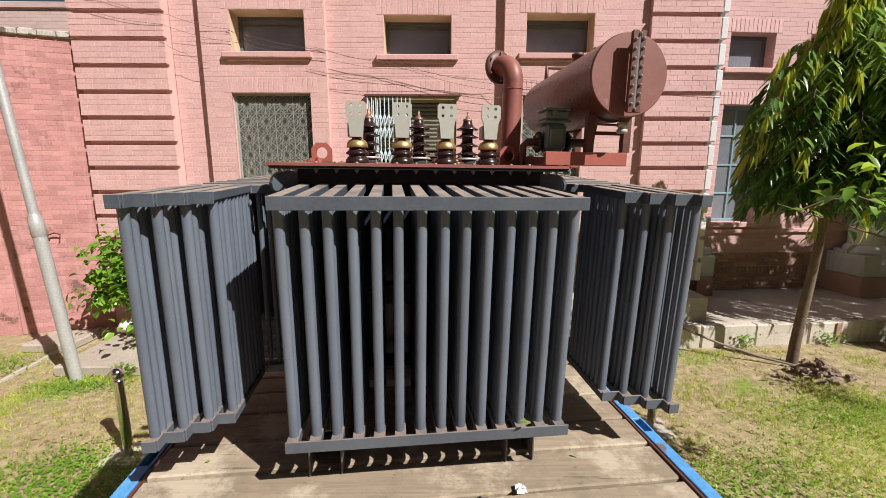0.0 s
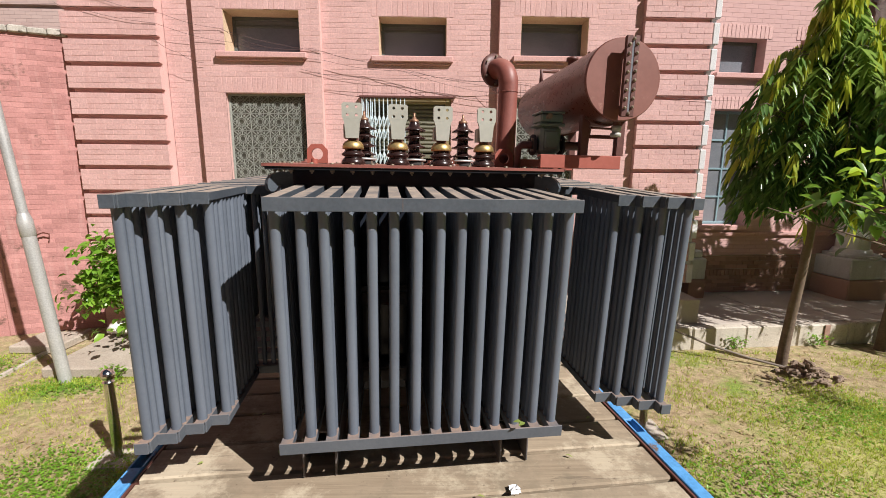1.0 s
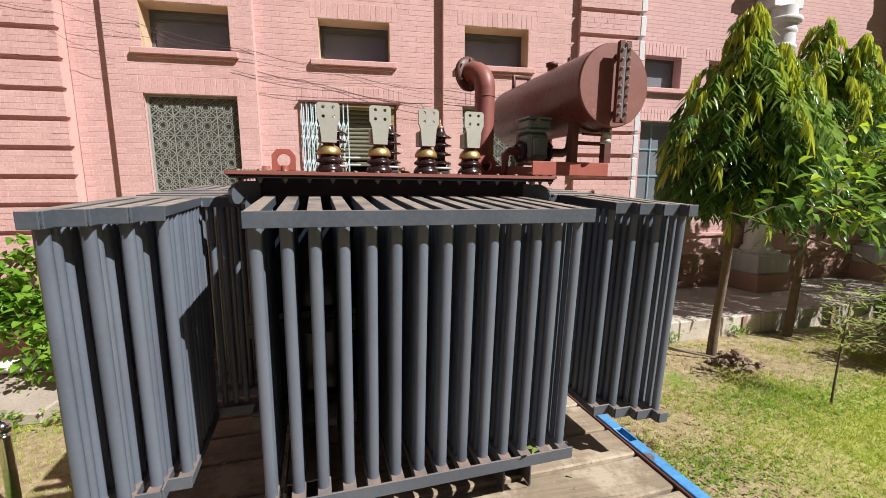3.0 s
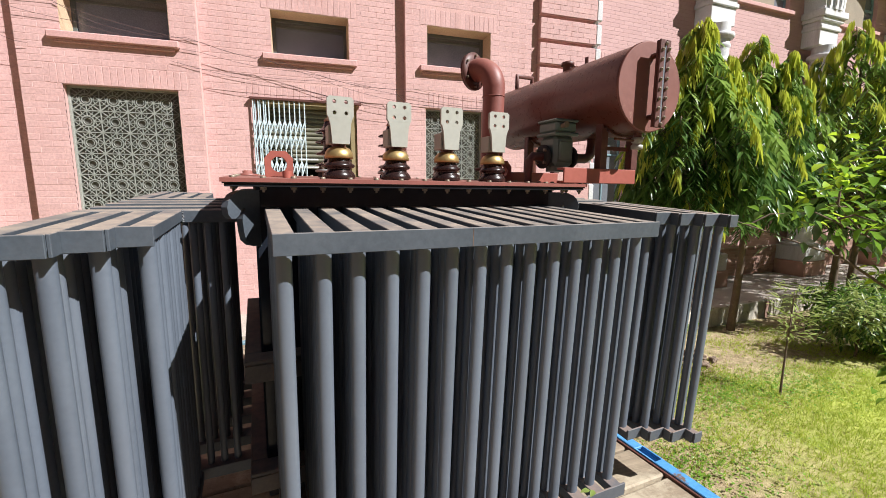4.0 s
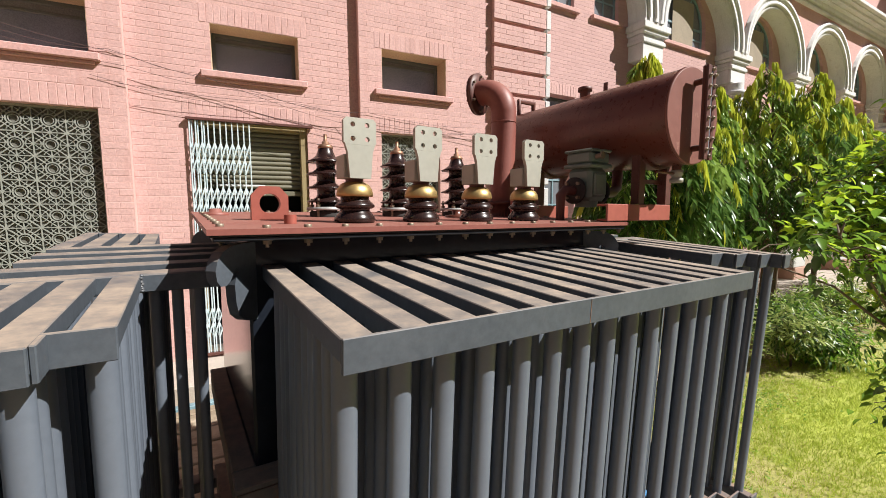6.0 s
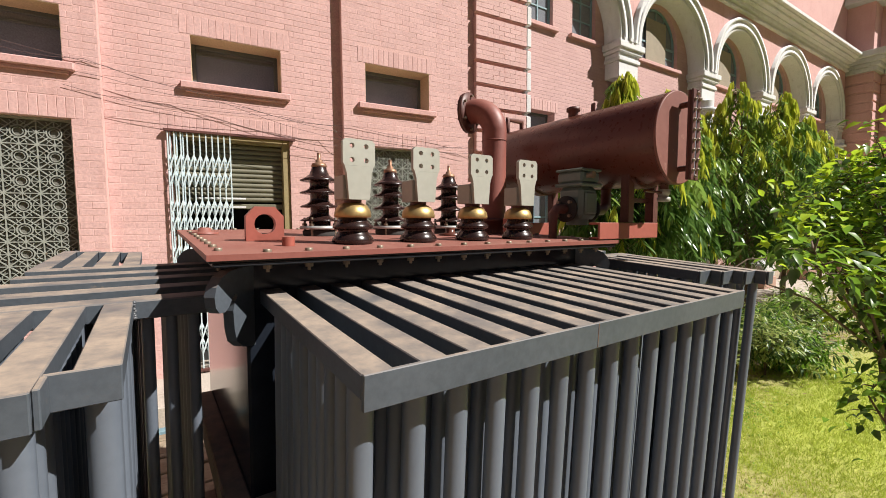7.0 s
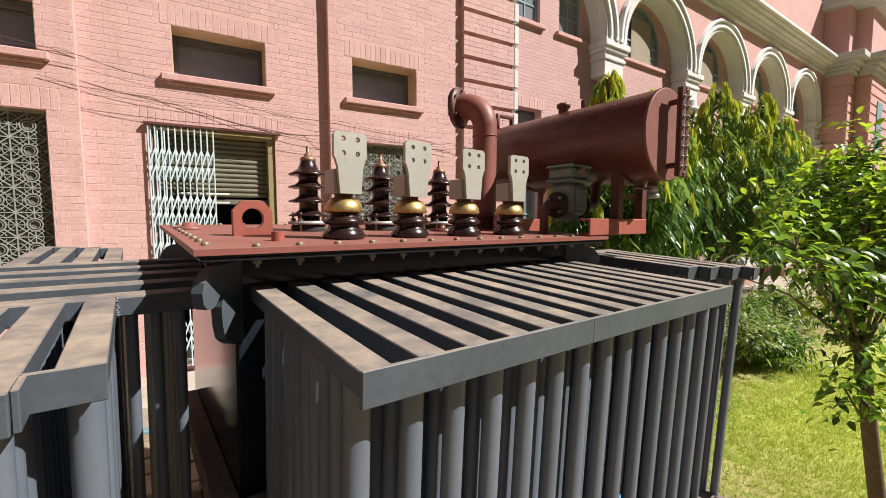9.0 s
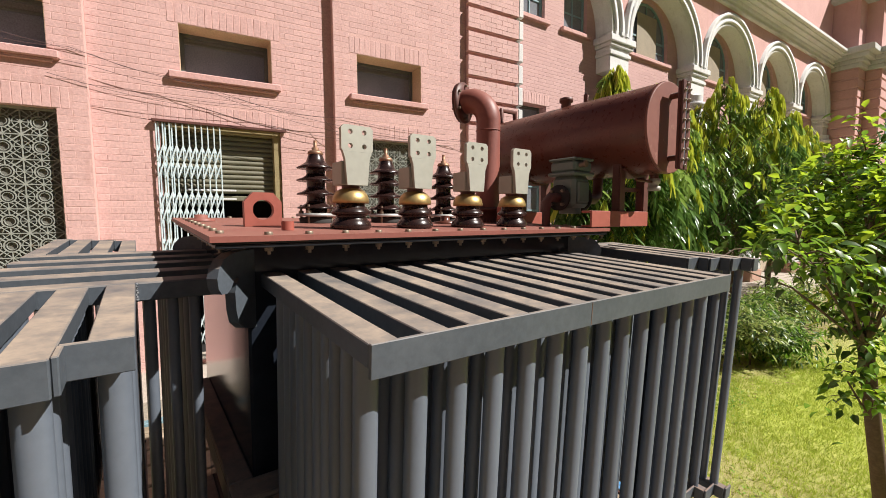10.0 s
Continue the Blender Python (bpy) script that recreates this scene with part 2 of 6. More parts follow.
M_BRASS = mk("dull_brass", (0.40, 0.28, 0.11), (0.48, 0.35, 0.15), 12.0, 0.42, metal=0.75, bump=0.04)
M_COPPER = mk("dull_copper", (0.27, 0.15, 0.095), (0.34, 0.20, 0.13), 12.0, 0.5, metal=0.7, bump=0.04)
M_PALM = mk("tinned_terminal", (0.35, 0.355, 0.30), (0.40, 0.405, 0.35), 5.0, 0.55, metal=0.2, bump=0.04, grit=0.1, wear=(0.27, 0.22, 0.17), wear_at=0.72, wear_scale=16.0)
M_ZINC = mk("tarnished_zinc_bolt", (0.19, 0.155, 0.11), (0.30, 0.25, 0.19), 20.0, 0.5, metal=0.45, bump=0.05)
M_STEEL = mk("polished_steel", (0.66, 0.65, 0.62), (0.74, 0.72, 0.69), 6.0, 0.16, metal=1.0, bump=0.01)
M_GALV = mk("galvanised_pole", (0.36, 0.37, 0.36), (0.47, 0.47, 0.45), 4.0, 0.5, metal=0.35, bump=0.05, wear=(0.25, 0.2, 0.16), wear_at=0.68, wear_scale=6.0)
M_RELAY = mk("green_grey_paint", (0.115, 0.175, 0.15), (0.155, 0.215, 0.19), 9.0, 0.42, bump=0.04, grit=0.1, dust=(0.22, 0.22, 0.19), dust_amount=0.6)
M_WOOD = wood_mat()
M_BLUE = mk("blue_trailer_paint", (0.05, 0.22, 0.48), (0.10, 0.33, 0.64), 7.0, 0.55, bump=0.15, wear=(0.15, 0.10, 0.065), wear_at=0.57, wear_scale=9.0)
M_RUBBER = mk("tyre_rubber", (0.02, 0.02, 0.02), (0.035, 0.033, 0.03), 9.0, 0.85)
M_GRILLE = mk("grey_green_grille_paint", (0.24, 0.26, 0.23), (0.32, 0.335, 0.295), 3.0, 0.6, bump=0.1, wear=(0.16, 0.12, 0.07), wear_at=0.64, wear_scale=4.0)
M_MESH = mk("dusty_mesh_screen", (0.115, 0.115, 0.098), (0.165, 0.16, 0.135), 3.0, 0.85, bump=0.3, fine=220)
M_GATE = mk("pale_blue_gate_paint", (0.50, 0.62, 0.66), (0.60, 0.70, 0.73), 6.0, 0.5, bump=0.08, wear=(0.34, 0.3, 0.25), wear_at=0.7, wear_scale=10.0)
M_SHUTTER = mk("olive_shutter", (0.13, 0.125, 0.085), (0.18, 0.17, 0.12), 3.0, 0.6, bump=0.1)
M_OCHRE = mk("ochre_door_frame", (0.24, 0.19, 0.09), (0.30, 0.24, 0.12), 3.0, 0.7)
M_ROOM_SHADE = mk("room_shade_paint", (0.012, 0.012, 0.012), (0.02, 0.019, 0.018), 2.0, 0.9)
M_FRAME = mk("grey_window_frame", (0.085, 0.10, 0.095), (0.12, 0.14, 0.13), 4.0, 0.6)
M_BLUEFRAME = mk("faded_blue_frame", (0.14, 0.24, 0.28), (0.22, 0.34, 0.38), 4.0, 0.6)
M_GLASS = mk("dusty_glass", (0.13, 0.145, 0.165), (0.21, 0.225, 0.25), 1.6, 0.12, bump=0.0)
M_CURTAIN = mk("drab_curtain", (0.24, 0.20, 0.145), (0.31, 0.265, 0.19), 3.0, 0.8)
M_BARK = mk("bark", (0.10, 0.066, 0.044), (0.165, 0.12, 0.085), 9.0, 0.9, bump=0.6, fine=40)
M_REVEAL_BOUNCE = mk("bounce_cream_reveal", (0.52, 0.39, 0.25), (0.62, 0.48, 0.32), 3.0, 0.85, bump=0.2)
M_HOSE = mk("dusty_hose", (0.16, 0.135, 0.11), (0.24, 0.2, 0.165), 9.0, 0.8)
M_WIRE = mk("black_cable", (0.10, 0.065, 0.06), (0.14, 0.09, 0.085), 9.0, 0.6)
M_SACK = mk("white_plastic_sack", (0.62, 0.60, 0.55), (0.74, 0.72, 0.66), 6.0, 0.6, bump=0.2, wear=(0.66, 0.46, 0.08), wear_at=0.58, wear_scale=2.5)
M_RUBBLE = mk("rubble", (0.15, 0.105, 0.075), (0.28, 0.21, 0.155), 6.0, 0.95, bump=0.5, island=0.4)
M_ASH = leaf_mat("long_shaded_leaf", (0.035, 0.095, 0.022), (0.15, 0.27, 0.065), 0.24, 0.32)
M_ASH_LIT = leaf_mat("long_lit_leaf", (0.10, 0.21, 0.035), (0.34, 0.48, 0.11), 0.26, 0.42)
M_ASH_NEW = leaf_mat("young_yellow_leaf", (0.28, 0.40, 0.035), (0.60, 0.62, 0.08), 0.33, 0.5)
M_BROAD = leaf_mat("broad_leaf", (0.085, 0.20, 0.02), (0.24, 0.42, 0.045), 0.36, 0.42)
M_BROAD_NEW_LIT = leaf_mat("fresh_sunlit_broad_leaf", (0.32, 0.50, 0.025), (0.52, 0.70, 0.05), 0.4, 0.5)
M_BROAD_SHADE = leaf_mat("shaded_broad_leaf", (0.035, 0.085, 0.022), (0.085, 0.16, 0.035), 0.36, 0.28)
M_SHRUB = leaf_mat("shrub_leaf", (0.10, 0.24, 0.02), (0.22, 0.40, 0.04), 0.35, 0.35)
M_VARIEG = leaf_mat("pale_shrub_leaf", (0.20, 0.29, 0.06), (0.44, 0.50, 0.17), 0.4, 0.42)
M_GRASS = leaf_mat("grass_blade", (0.26, 0.36, 0.03), (0.54, 0.61, 0.10), 0.5, 0.4)
M_DRY = leaf_mat("dry_leaf", (0.22, 0.15, 0.06), (0.42, 0.33, 0.16), 0.7, 0.2)


def lawn_mat():
    m, nt, p, link = nodes_of("lawn_soil")
    geo = nt.nodes.new("ShaderNodeNewGeometry")
    pos = geo.outputs["Position"]
    sep = nt.nodes.new("ShaderNodeSeparateXYZ")
    link(pos, sep.inputs[0])
    # thin dry turf beside the kerb and on the left, dense further out
    east = ramp(nt, sep.outputs["X"], 3.0, 6.0)
    south = ramp(nt, sep.outputs["Y"], 3.5, 2.2)
    lush = math_node(nt, "MULTIPLY", east, south)
    lush = math_node(nt, "MULTIPLY", lush, math_node(nt, "MULTIPLY", ramp(nt, sep.outputs["X"], 24.0, 15.0), ramp(nt, sep.outputs["Y"], -9.0, -4.0)))
    patch = ramp(nt, noise_node(nt, pos, 0.9, 8.0, 0.68), 0.53, 0.63)
    speck = ramp(nt, noise_node(nt, pos, 7.0, 6.0, 0.75), 0.46, 0.60)
    tuft = ramp(nt, noise_node(nt, pos, 26.0, 5.0, 0.7), 0.35, 0.65)
    green = mix(nt, tuft, (0.10, 0.18, 0.02), (0.28, 0.36, 0.055))
    turf = mix(nt, tuft, (0.31, 0.39, 0.04), (0.58, 0.63, 0.11))
    soil = mix(nt, ramp(nt, noise_node(nt, pos, 8.0, 8.0, 0.75), 0.38, 0.62), (0.24, 0.17, 0.095), (0.50, 0.39, 0.24))
    amount = math_node(nt, "ADD", math_node(nt, "MULTIPLY", patch, 0.75), math_node(nt, "MULTIPLY", speck, 0.35))
    col = mix(nt, amount, soil, green)
    col = mix(nt, math_node(nt, "MULTIPLY", lush, 0.9), col, turf)
    link(col, p.inputs["Base Color"])
    p.inputs["Roughness"].default_value = 0.95
    b = nt.nodes.new("ShaderNodeBump")
    b.inputs["Strength"].default_value, b.inputs["Distance"].default_value = 0.8, 0.03
    link(noise_node(nt, pos, 40.0, 6.0, 0.7), b.inputs["Height"])
    link(b.outputs[0], p.inputs["Normal"])
    return m


M_LAWN = lawn_mat()


# ---- mesh building ----
class Geo:
    """Collects faces of one mesh."""

    def __init__(self):
        self.v, self.f, self.s = [], [], []

    def add(self, verts, faces, smooth=False):
        n = len(self.v)
        self.v += [tuple(v) for v in verts]
        self.f += [tuple(n + i for i in f) for f in faces]
        self.s += [smooth] * len(faces)
        return self

    def box(self, x0, x1, y0, y1, z0, z1, c=0.0, m=None):
        """A box, its edges chamfered by c."""
        if c <= 0:
            vs = [(x, y, z) for z in (z0, z1) for y in (y0, y1) for x in (x0, x1)]
            fs = [(0, 2, 3, 1), (4, 5, 7, 6), (0, 1, 5, 4), (2, 6, 7, 3), (0, 4, 6, 2), (1, 3, 7, 5)]
        else:
            c = min(c, 0.45 * min(x1 - x0, y1 - y0, z1 - z0))
            vs, at = [], {}
            for i, x in enumerate((x0, x1)):
                for j, y in enumerate((y0, y1)):
                    for k, z in enumerate((z0, z1)):
                        dx, dy, dz = c * (1 - 2 * i), c * (1 - 2 * j), c * (1 - 2 * k)
                        for a, p in enumerate(((x, y + dy, z + dz), (x + dx, y, z + dz), (x + dx, y + dy, z))):
                            at[i, j, k, a] = len(vs)
                            vs.append(p)
            fs = []
            for i in (0, 1):
                q = [at[i, 0, 0, 0], at[i, 1, 0, 0], at[i, 1, 1, 0], at[i, 0, 1, 0]]
                fs.append(q if i else q[::-1])
                q = [at[0, i, 0, 1], at[1, i, 0, 1], at[1, i, 1, 1], at[0, i, 1, 1]]
                fs.append(q[::-1] if i else q)
                q = [at[0, 0, i, 2], at[1, 0, i, 2], at[1, 1, i, 2], at[0, 1, i, 2]]
                fs.append(q if i else q[::-1])
                for j in (0, 1):
                    q = [at[i, j, 0, 0], at[i, j, 1, 0], at[i, j, 1, 1], at[i, j, 0, 1]]
                    fs.append(q if i == j else q[::-1])
                    q = [at[i, 0, j, 0], at[i, 0, j, 2], at[i, 1, j, 2], at[i, 1, j, 0]]
                    fs.append(q if i == j else q[::-1])
                    q = [at[0, i, j, 1], at[1, i, j, 1], at[1, i, j, 2], at[0, i, j, 2]]
                    fs.append(q if i == j else q[::-1])
                    for k in (0, 1):
                        q = [at[i, j, k, a] for a in range(3)]
                        fs.append(q if (i + j + k) % 2 else q[::-1])
        if m is not None:
            vs = [m @ Vector(v) for v in vs]
        return self.add(vs, fs)

    def cyl(self, a, b, r, seg=16, r2=None, caps=True):
        a, b = Vector(a), Vector(b)
        r2 = r if r2 is None else r2
        q = (b - a).to_track_quat("Z", "Y")
        ring = [q @ Vector((math.cos(2 * math.pi * i / seg), math.sin(2 * math.pi * i / seg), 0)) for i in range(seg)]
        vs = [a + r * d for d in ring] + [b + r2 * d for d in ring]
        self.add(vs, [(i, (i + 1) % seg, seg + (i + 1) % seg, seg + i) for i in range(seg)], True)
        if caps:
            self.add(vs[:seg], [tuple(range(seg))[::-1]])
            self.add(vs[seg:], [tuple(range(seg))])
        return self

    def lathe(self, profile, at=(0, 0, 0), axis=(0, 0, 1), seg=24, close=True):
        """A turned shape from (radius, height) pairs."""
        at, q = Vector(at), Vector(axis).to_track_quat("Z", "Y")
        vs = [at + q @ Vector((r * math.cos(2 * math.pi * i / seg), r * math.sin(2 * math.pi * i / seg), h)) for r, h in profile for i in range(seg)]
        fs = [(k * seg + i, k * seg + (i + 1) % seg, (k + 1) * seg + (i + 1) % seg, (k + 1) * seg + i) for k in range(len(profile) - 1) for i in range(seg)]
        self.add(vs, fs, True)
        if close:
            self.add(vs[:seg], [tuple(range(seg))[::-1]])
            self.add(vs[-seg:], [tuple(range(seg))])
        return self

    def tube(self, points, r, seg=8, taper=None):
        """A round bar along a line of points."""
        pts = [Vector(p) for p in points]
        vs = []
        for k, p in enumerate(pts):
            d = (pts[min(k + 1, len(pts) - 1)] - pts[max(k - 1, 0)]).normalized()
            q = d.to_track_quat("Z", "Y")
            rr = r if taper is None else r + (taper - r) * k / (len(pts) - 1)
            vs += [p + q @ Vector((rr * math.cos(2 * math.pi * i / seg), rr * math.sin(2 * math.pi * i / seg), 0)) for i in range(seg)]
        fs = [(k * seg + i, k * seg + (i + 1) % seg, (k + 1) * seg + (i + 1) % seg, (k + 1) * seg + i) for k in range(len(pts) - 1) for i in range(seg)]
        self.add(vs, fs, True)
        self.add(vs[:seg], [tuple(range(seg))[::-1]])
        self.add(vs[-seg:], [tuple(range(seg))])
        return self

    def prism(self, outline, y0, y1):
        """An outline of (x, z) pairs, counter-clockwise seen from the front, given depth from y0 to y1."""
        n = len(outline)
        vs = [(x, y0, z) for x, z in outline] + [(x, y1, z) for x, z in outline]
        self.add(vs, [tuple(range(n)), tuple(range(2 * n - 1, n - 1, -1))])
        return self.add(vs, [(i, i + n, (i + 1) % n + n, (i + 1) % n) for i in range(n)])

    def moved(self, m):
        self.v = [tuple(m @ Vector(v)) for v in self.v]
        return self

    def mesh(self, name, material):
        me = bpy.data.meshes.new(name)
        me.from_pydata(self.v, [], self.f)
        me.polygons.foreach_set("use_smooth", self.s)
        if material is not None:
            me.materials.append(material)
        me.update()
        return me


def part(name, geo, material, parent=None, label="", kind="", m=None):
    """One mesh object, under a thing or a part."""
    data = geo if isinstance(geo, bpy.types.Mesh) else geo.mesh(name, material)
    ob = new(name, data)
    if parent is not None:
        ob.parent = parent
    if m is not None:
        ob.matrix_basis = m
    return tagged(ob, label=label, kind=kind)


def thing(name, m, label, category, group="", kind=""):
    ob = new(name)
    ob.matrix_basis = m
    ob.empty_display_size = 0.1
    return tagged(ob, label, category, group, kind)


def solid(name, geo, material, label, category, group="", kind="", m=None):
    return tagged(part(name, geo, material, None, m=m), label, category, group, kind)


def at(x=0.0, y=0.0, z=0.0):
    return Matrix.Translation((x, y, z))

# ---- ground ----
g = Geo()
n = 40
span = [-260 + 520 * (i / n) for i in range(n + 1)]
vs = [(x, y, 0.0) for y in span for x in span]
g.add(vs, [(j * (n + 1) + i, j * (n + 1) + i + 1, (j + 1) * (n + 1) + i + 1, (j + 1) * (n + 1) + i) for j in range(n) for i in range(n)])
solid("ground", g, M_LAWN, "flat lawn of patchy green grass and dry soil", "lawn", kind="structure")

pav = thing("pavement", at(), "raised grey concrete pavement with a stained whitewashed kerb", "pavement", kind="structure")
KT = at(2.3, 4.69, 0) @ Matrix.Rotation(radians(4.0), 4, "Z")
rnd = random.Random(8)
g = Geo()
for i in range(13):
    x0 = 1.85 * i
    for k_ in range(3):
        g.box(x0 + 0.006, x0 + 1.844, 0.15 + 1.3 * k_, 1.446 + 1.3 * k_, 0.0, 0.362 + rnd.uniform(-0.004, 0.004), 0.008, m=KT)
part("paving", g, M_CONC, pav)
for i in range(26):
    x0 = 0.925 * i
    part("kerb_stone", Geo().box(x0 + 0.006, x0 + 0.919, rnd.uniform(-0.012, 0.008), 0.142, -0.05, 0.37 + rnd.uniform(-0.018, 0.010), 0.018, m=KT), M_KERB, pav)
for x0 in (4.15, 6.35):
    part("drain_gap_brick", Geo().box(x0, x0 + 0.10, -0.02, -0.004, 0.0, 0.35, 0.005, m=KT), M_OLDBRICK, pav)

plat = Geo().box(-3.9, 4.35, 5.05, 6.3, 0.0, 0.76, 0.01)
solid("platform", plat, M_CONC, "pale concrete platform along the foot of the wall", "platform", kind="structure")
g = Geo().box(-5.25, -3.95, 4.0, 5.75, 0.0, 0.15, 0.02)
solid("concrete_slab", g, M_SLAB, "low grey concrete slab with broken edges", "slab", kind="structure")
g = Geo().box(-6.45, -5.72, 4.80, 5.42, 0.0, 0.13, 0.02)
solid("drain_cover_slab", g, M_SLAB, "small square concrete drain slab on the grass", "slab", kind="structure")
g = Geo()
for i in range(14):
    a, b = Vector((-5.72, 3.1, 0)), Vector((-6.02, 5.8, 0.0))
    p0, p1 = a.lerp(b, i / 14), a.lerp(b, (i + 0.96) / 14)
    g.box(0, (p1 - p0).length, -0.025, 0.025, -0.02, 0.03 + 0.008 * (i % 3), 0.006, m=Matrix.Translation(p0) @ Matrix.Rotation(math.atan2(p1.y - p0.y, p1.x - p0.x), 4, "Z"))
solid("edging_strip", g, M_CONC, "thin concrete edging strip across the grass", "edging", kind="structure")


# ---- brick walls ----
ROW, HEAD, BRICK = 0.081, 0.25, 0.2455


def cut(spans, a, b):
    out = []
    for s, e in spans:
        if b <= s or a >= e:
            out.append((s, e))
        else:
            out += [(s, a)] * (a > s) + [(b, e)] * (b < e)
    return out


def wall_blocks(g, x0, x1, z0, z1, y0, y1, openings):
    """A thick wall with openings through it, as butting blocks."""
    xs = sorted({x0, x1, *[v for o in openings for v in o[:2] if x0 < v < x1]})
    for a, b in zip(xs, xs[1:]):
        for s, e in [c for c in _columns(a, b, z0, z1, openings)]:
            g.box(a, b, y0, y1, s, e)


def _columns(a, b, z0, z1, openings):
    spans = [(z0, z1)]
    for o in openings:
        if o[0] < b - 1e-6 and o[1] > a + 1e-6:
            spans = cut(spans, o[2], o[3])
    return spans


def brick_box(g, rnd, x0, x1, yf, z0, z1, deep):
    d = rnd.uniform(-0.0014, 0.0010)
    j = [rnd.uniform(-0.005, 0.005) for _ in range(4)]
    c = 0.0022
    y0 = yf + d
    vs = [(x0, y0 + deep, z0), (x1, y0 + deep, z0), (x1, y0 + deep, z1), (x0, y0 + deep, z1),
          (x0 + j[0], y0 + c, z0 + j[1]), (x1 + j[2], y0 + c, z0), (x1, y0 + c, z1 + j[3]), (x0, y0 + c, z1),
          (x0 + c, y0, z0 + c), (x1 - c, y0, z0 + c), (x1 - c, y0, z1 - c), (x0 + c, y0, z1 - c)]
    g.add(vs, [(8, 9, 10, 11), (4, 5, 9, 8), (5, 6, 10, 9), (6, 7, 11, 10), (7, 4, 8, 11), (0, 1, 5, 4), (1, 2, 6, 5), (2, 3, 7, 6), (3, 0, 4, 7)])


def brick_rows(g, rnd, x0, x1, z0, z1, yf, openings, deep=0.03, keep=None, row=ROW, shift=0.0):
    k = 0
    z = z0
    while z < z1 - 0.02:
        top = min(z + row - 0.007, z1)
        spans = [(x0, x1)]
        for o in openings:
            if o[2] < top - 0.012 and o[3] > z + 0.012:
                spans = cut(spans, o[0], o[1])
        for s, e in spans:
            x = x0 - HEAD + (0.125 if k % 2 else 0.0) + shift
            while x < e:
                a, b = max(x, s), min(x + BRICK, e)
                if b - a > 0.03:
                    if keep is None or not keep(a, b, z, top):
                        brick_box(g, rnd, a, b, yf, z, top, deep)
                x += HEAD
        z += row
        k += 1


def soldiers(g, rnd, x0, x1, z0, z1, yf, deep=0.03):
    n = max(2, round((x1 - x0) / 0.083))
    w = (x1 - x0) / n
    for i in range(n):
        brick_box(g, rnd, x0 + i * w + 0.004, x0 + (i + 1) * w - 0.004, yf - 0.002, z0 + 0.004, z1 - 0.004, deep)


rnd = random.Random(4)
TOP = 9.0
HIGH = [(-3.38, -2.17, 4.68, 5.33), (-0.90, 0.224, 4.68, 5.30), (1.447, 2.568, 4.68, 5.30)]
LOW = [(-3.43, -2.128, 1.75, 4.05), (-1.16, 0.31, 0.80, 4.03), (1.42, 2.45, 1.75, 4.02)]
BAYS = [(-4.39, -3.86, 6.09), (-3.86, -1.84, 5.97), (-1.84, 1.09, 6.09), (1.09, 3.46, 5.97)]
singles = []


def keep_single(yf):
    def keep(a, b, z, top):
        full = abs((b - a) - BRICK) < 1e-4
        if full and -1.84 < a < 1.0 and 4.2 < z < 6.0 and len(singles) < 300:
            singles.append((a, yf, z))
            return True
        return False

    return keep


wall = thing("wall_main", at(), "long facade wall of pink painted brick with soldier courses over its openings", "wall", kind="structure")
bricks, core = Geo(), Geo()
for x0, x1, yf in BAYS:
    here = [o for o in HIGH + LOW if x0 < (o[0] + o[1]) / 2 < x1]
    wall_blocks(core, x0, x1, 0.0, TOP, yf + 0.0016, 6.5, here)
    lintels = [(o[0] - 0.12, o[1] + 0.12, o[3], o[3] + 0.245) for o in here]
    brick_rows(bricks, rnd, x0 + 0.002, x1 - 0.002, 0.82, 7.4, yf, here + lintels, keep=keep_single(yf) if x0 == -1.84 else None)
    for a, b, s, e in lintels:
        soldiers(bricks, rnd, a, b, s, e, yf)


def quoin(g, core, x0, x1, yf):
    core.box(x0 + 0.01, x1 - 0.01, yf + 0.10, 6.5, 0.0, TOP)
    z = 0.80 + 0.033
    k = 0
    while z < 7.6:
        core.box(x0 + 0.004, x1 - 0.004, yf + 0.003, yf + 0.10, z, z + 0.335)
        for r in range(4):
            brick_rows(g, rnd, x0, x1, z + r * 0.084, z + r * 0.084 + 0.078, yf, [], 0.03, row=0.2, shift=0.12 * (r % 2))
            brick_box(g, rnd, x0 + 0.0, x0 + 0.001, yf, z, z + 0.07, 0.03)
        z += 0.4055
        k += 1


quoin(bricks, core, -5.86, -4.39, 5.87)
quoin(bricks, core, 3.46, 4.60, 5.87)
part("wall_core", core, M_PINK_MORTAR, wall, "recessed painted mortar")
part("brickwork", bricks, M_PINK, wall, kind="stuff")

for x0, x1, z0, z1 in HIGH:
    yf = 5.97 if not -1.84 < x0 < 1.0 else 6.09
    g = Geo().box(x0 - 0.13, x1 + 0.11, yf - 0.075, yf + 0.12, z0 - 0.095, z0 - 0.002, 0.012)
    g.box(x0 - 0.07, x1 + 0.05, yf - 0.04, yf - 0.001, z0 - 0.135, z0 - 0.096, 0.006)
    part("window_sill", g, M_PINK_PLASTER, wall, "projecting pink brick sill")
    # thin cream linings put the bounced light into the reveal's colour
    g = Geo().box(x0 + 0.001, x0 + 0.005, yf + 0.004, yf + 0.33, z0 + 0.001, z1 - 0.001).box(x1 - 0.005, x1 - 0.001, yf + 0.004, yf + 0.33, z0 + 0.001, z1 - 0.001).box(x0 + 0.006, x1 - 0.006, yf + 0.004, yf + 0.33, z1 - 0.005, z1 - 0.001)
    part("window_reveal", g, M_REVEAL_BOUNCE, wall, "thin window reveal lining, its cream colour imitating bounced light")


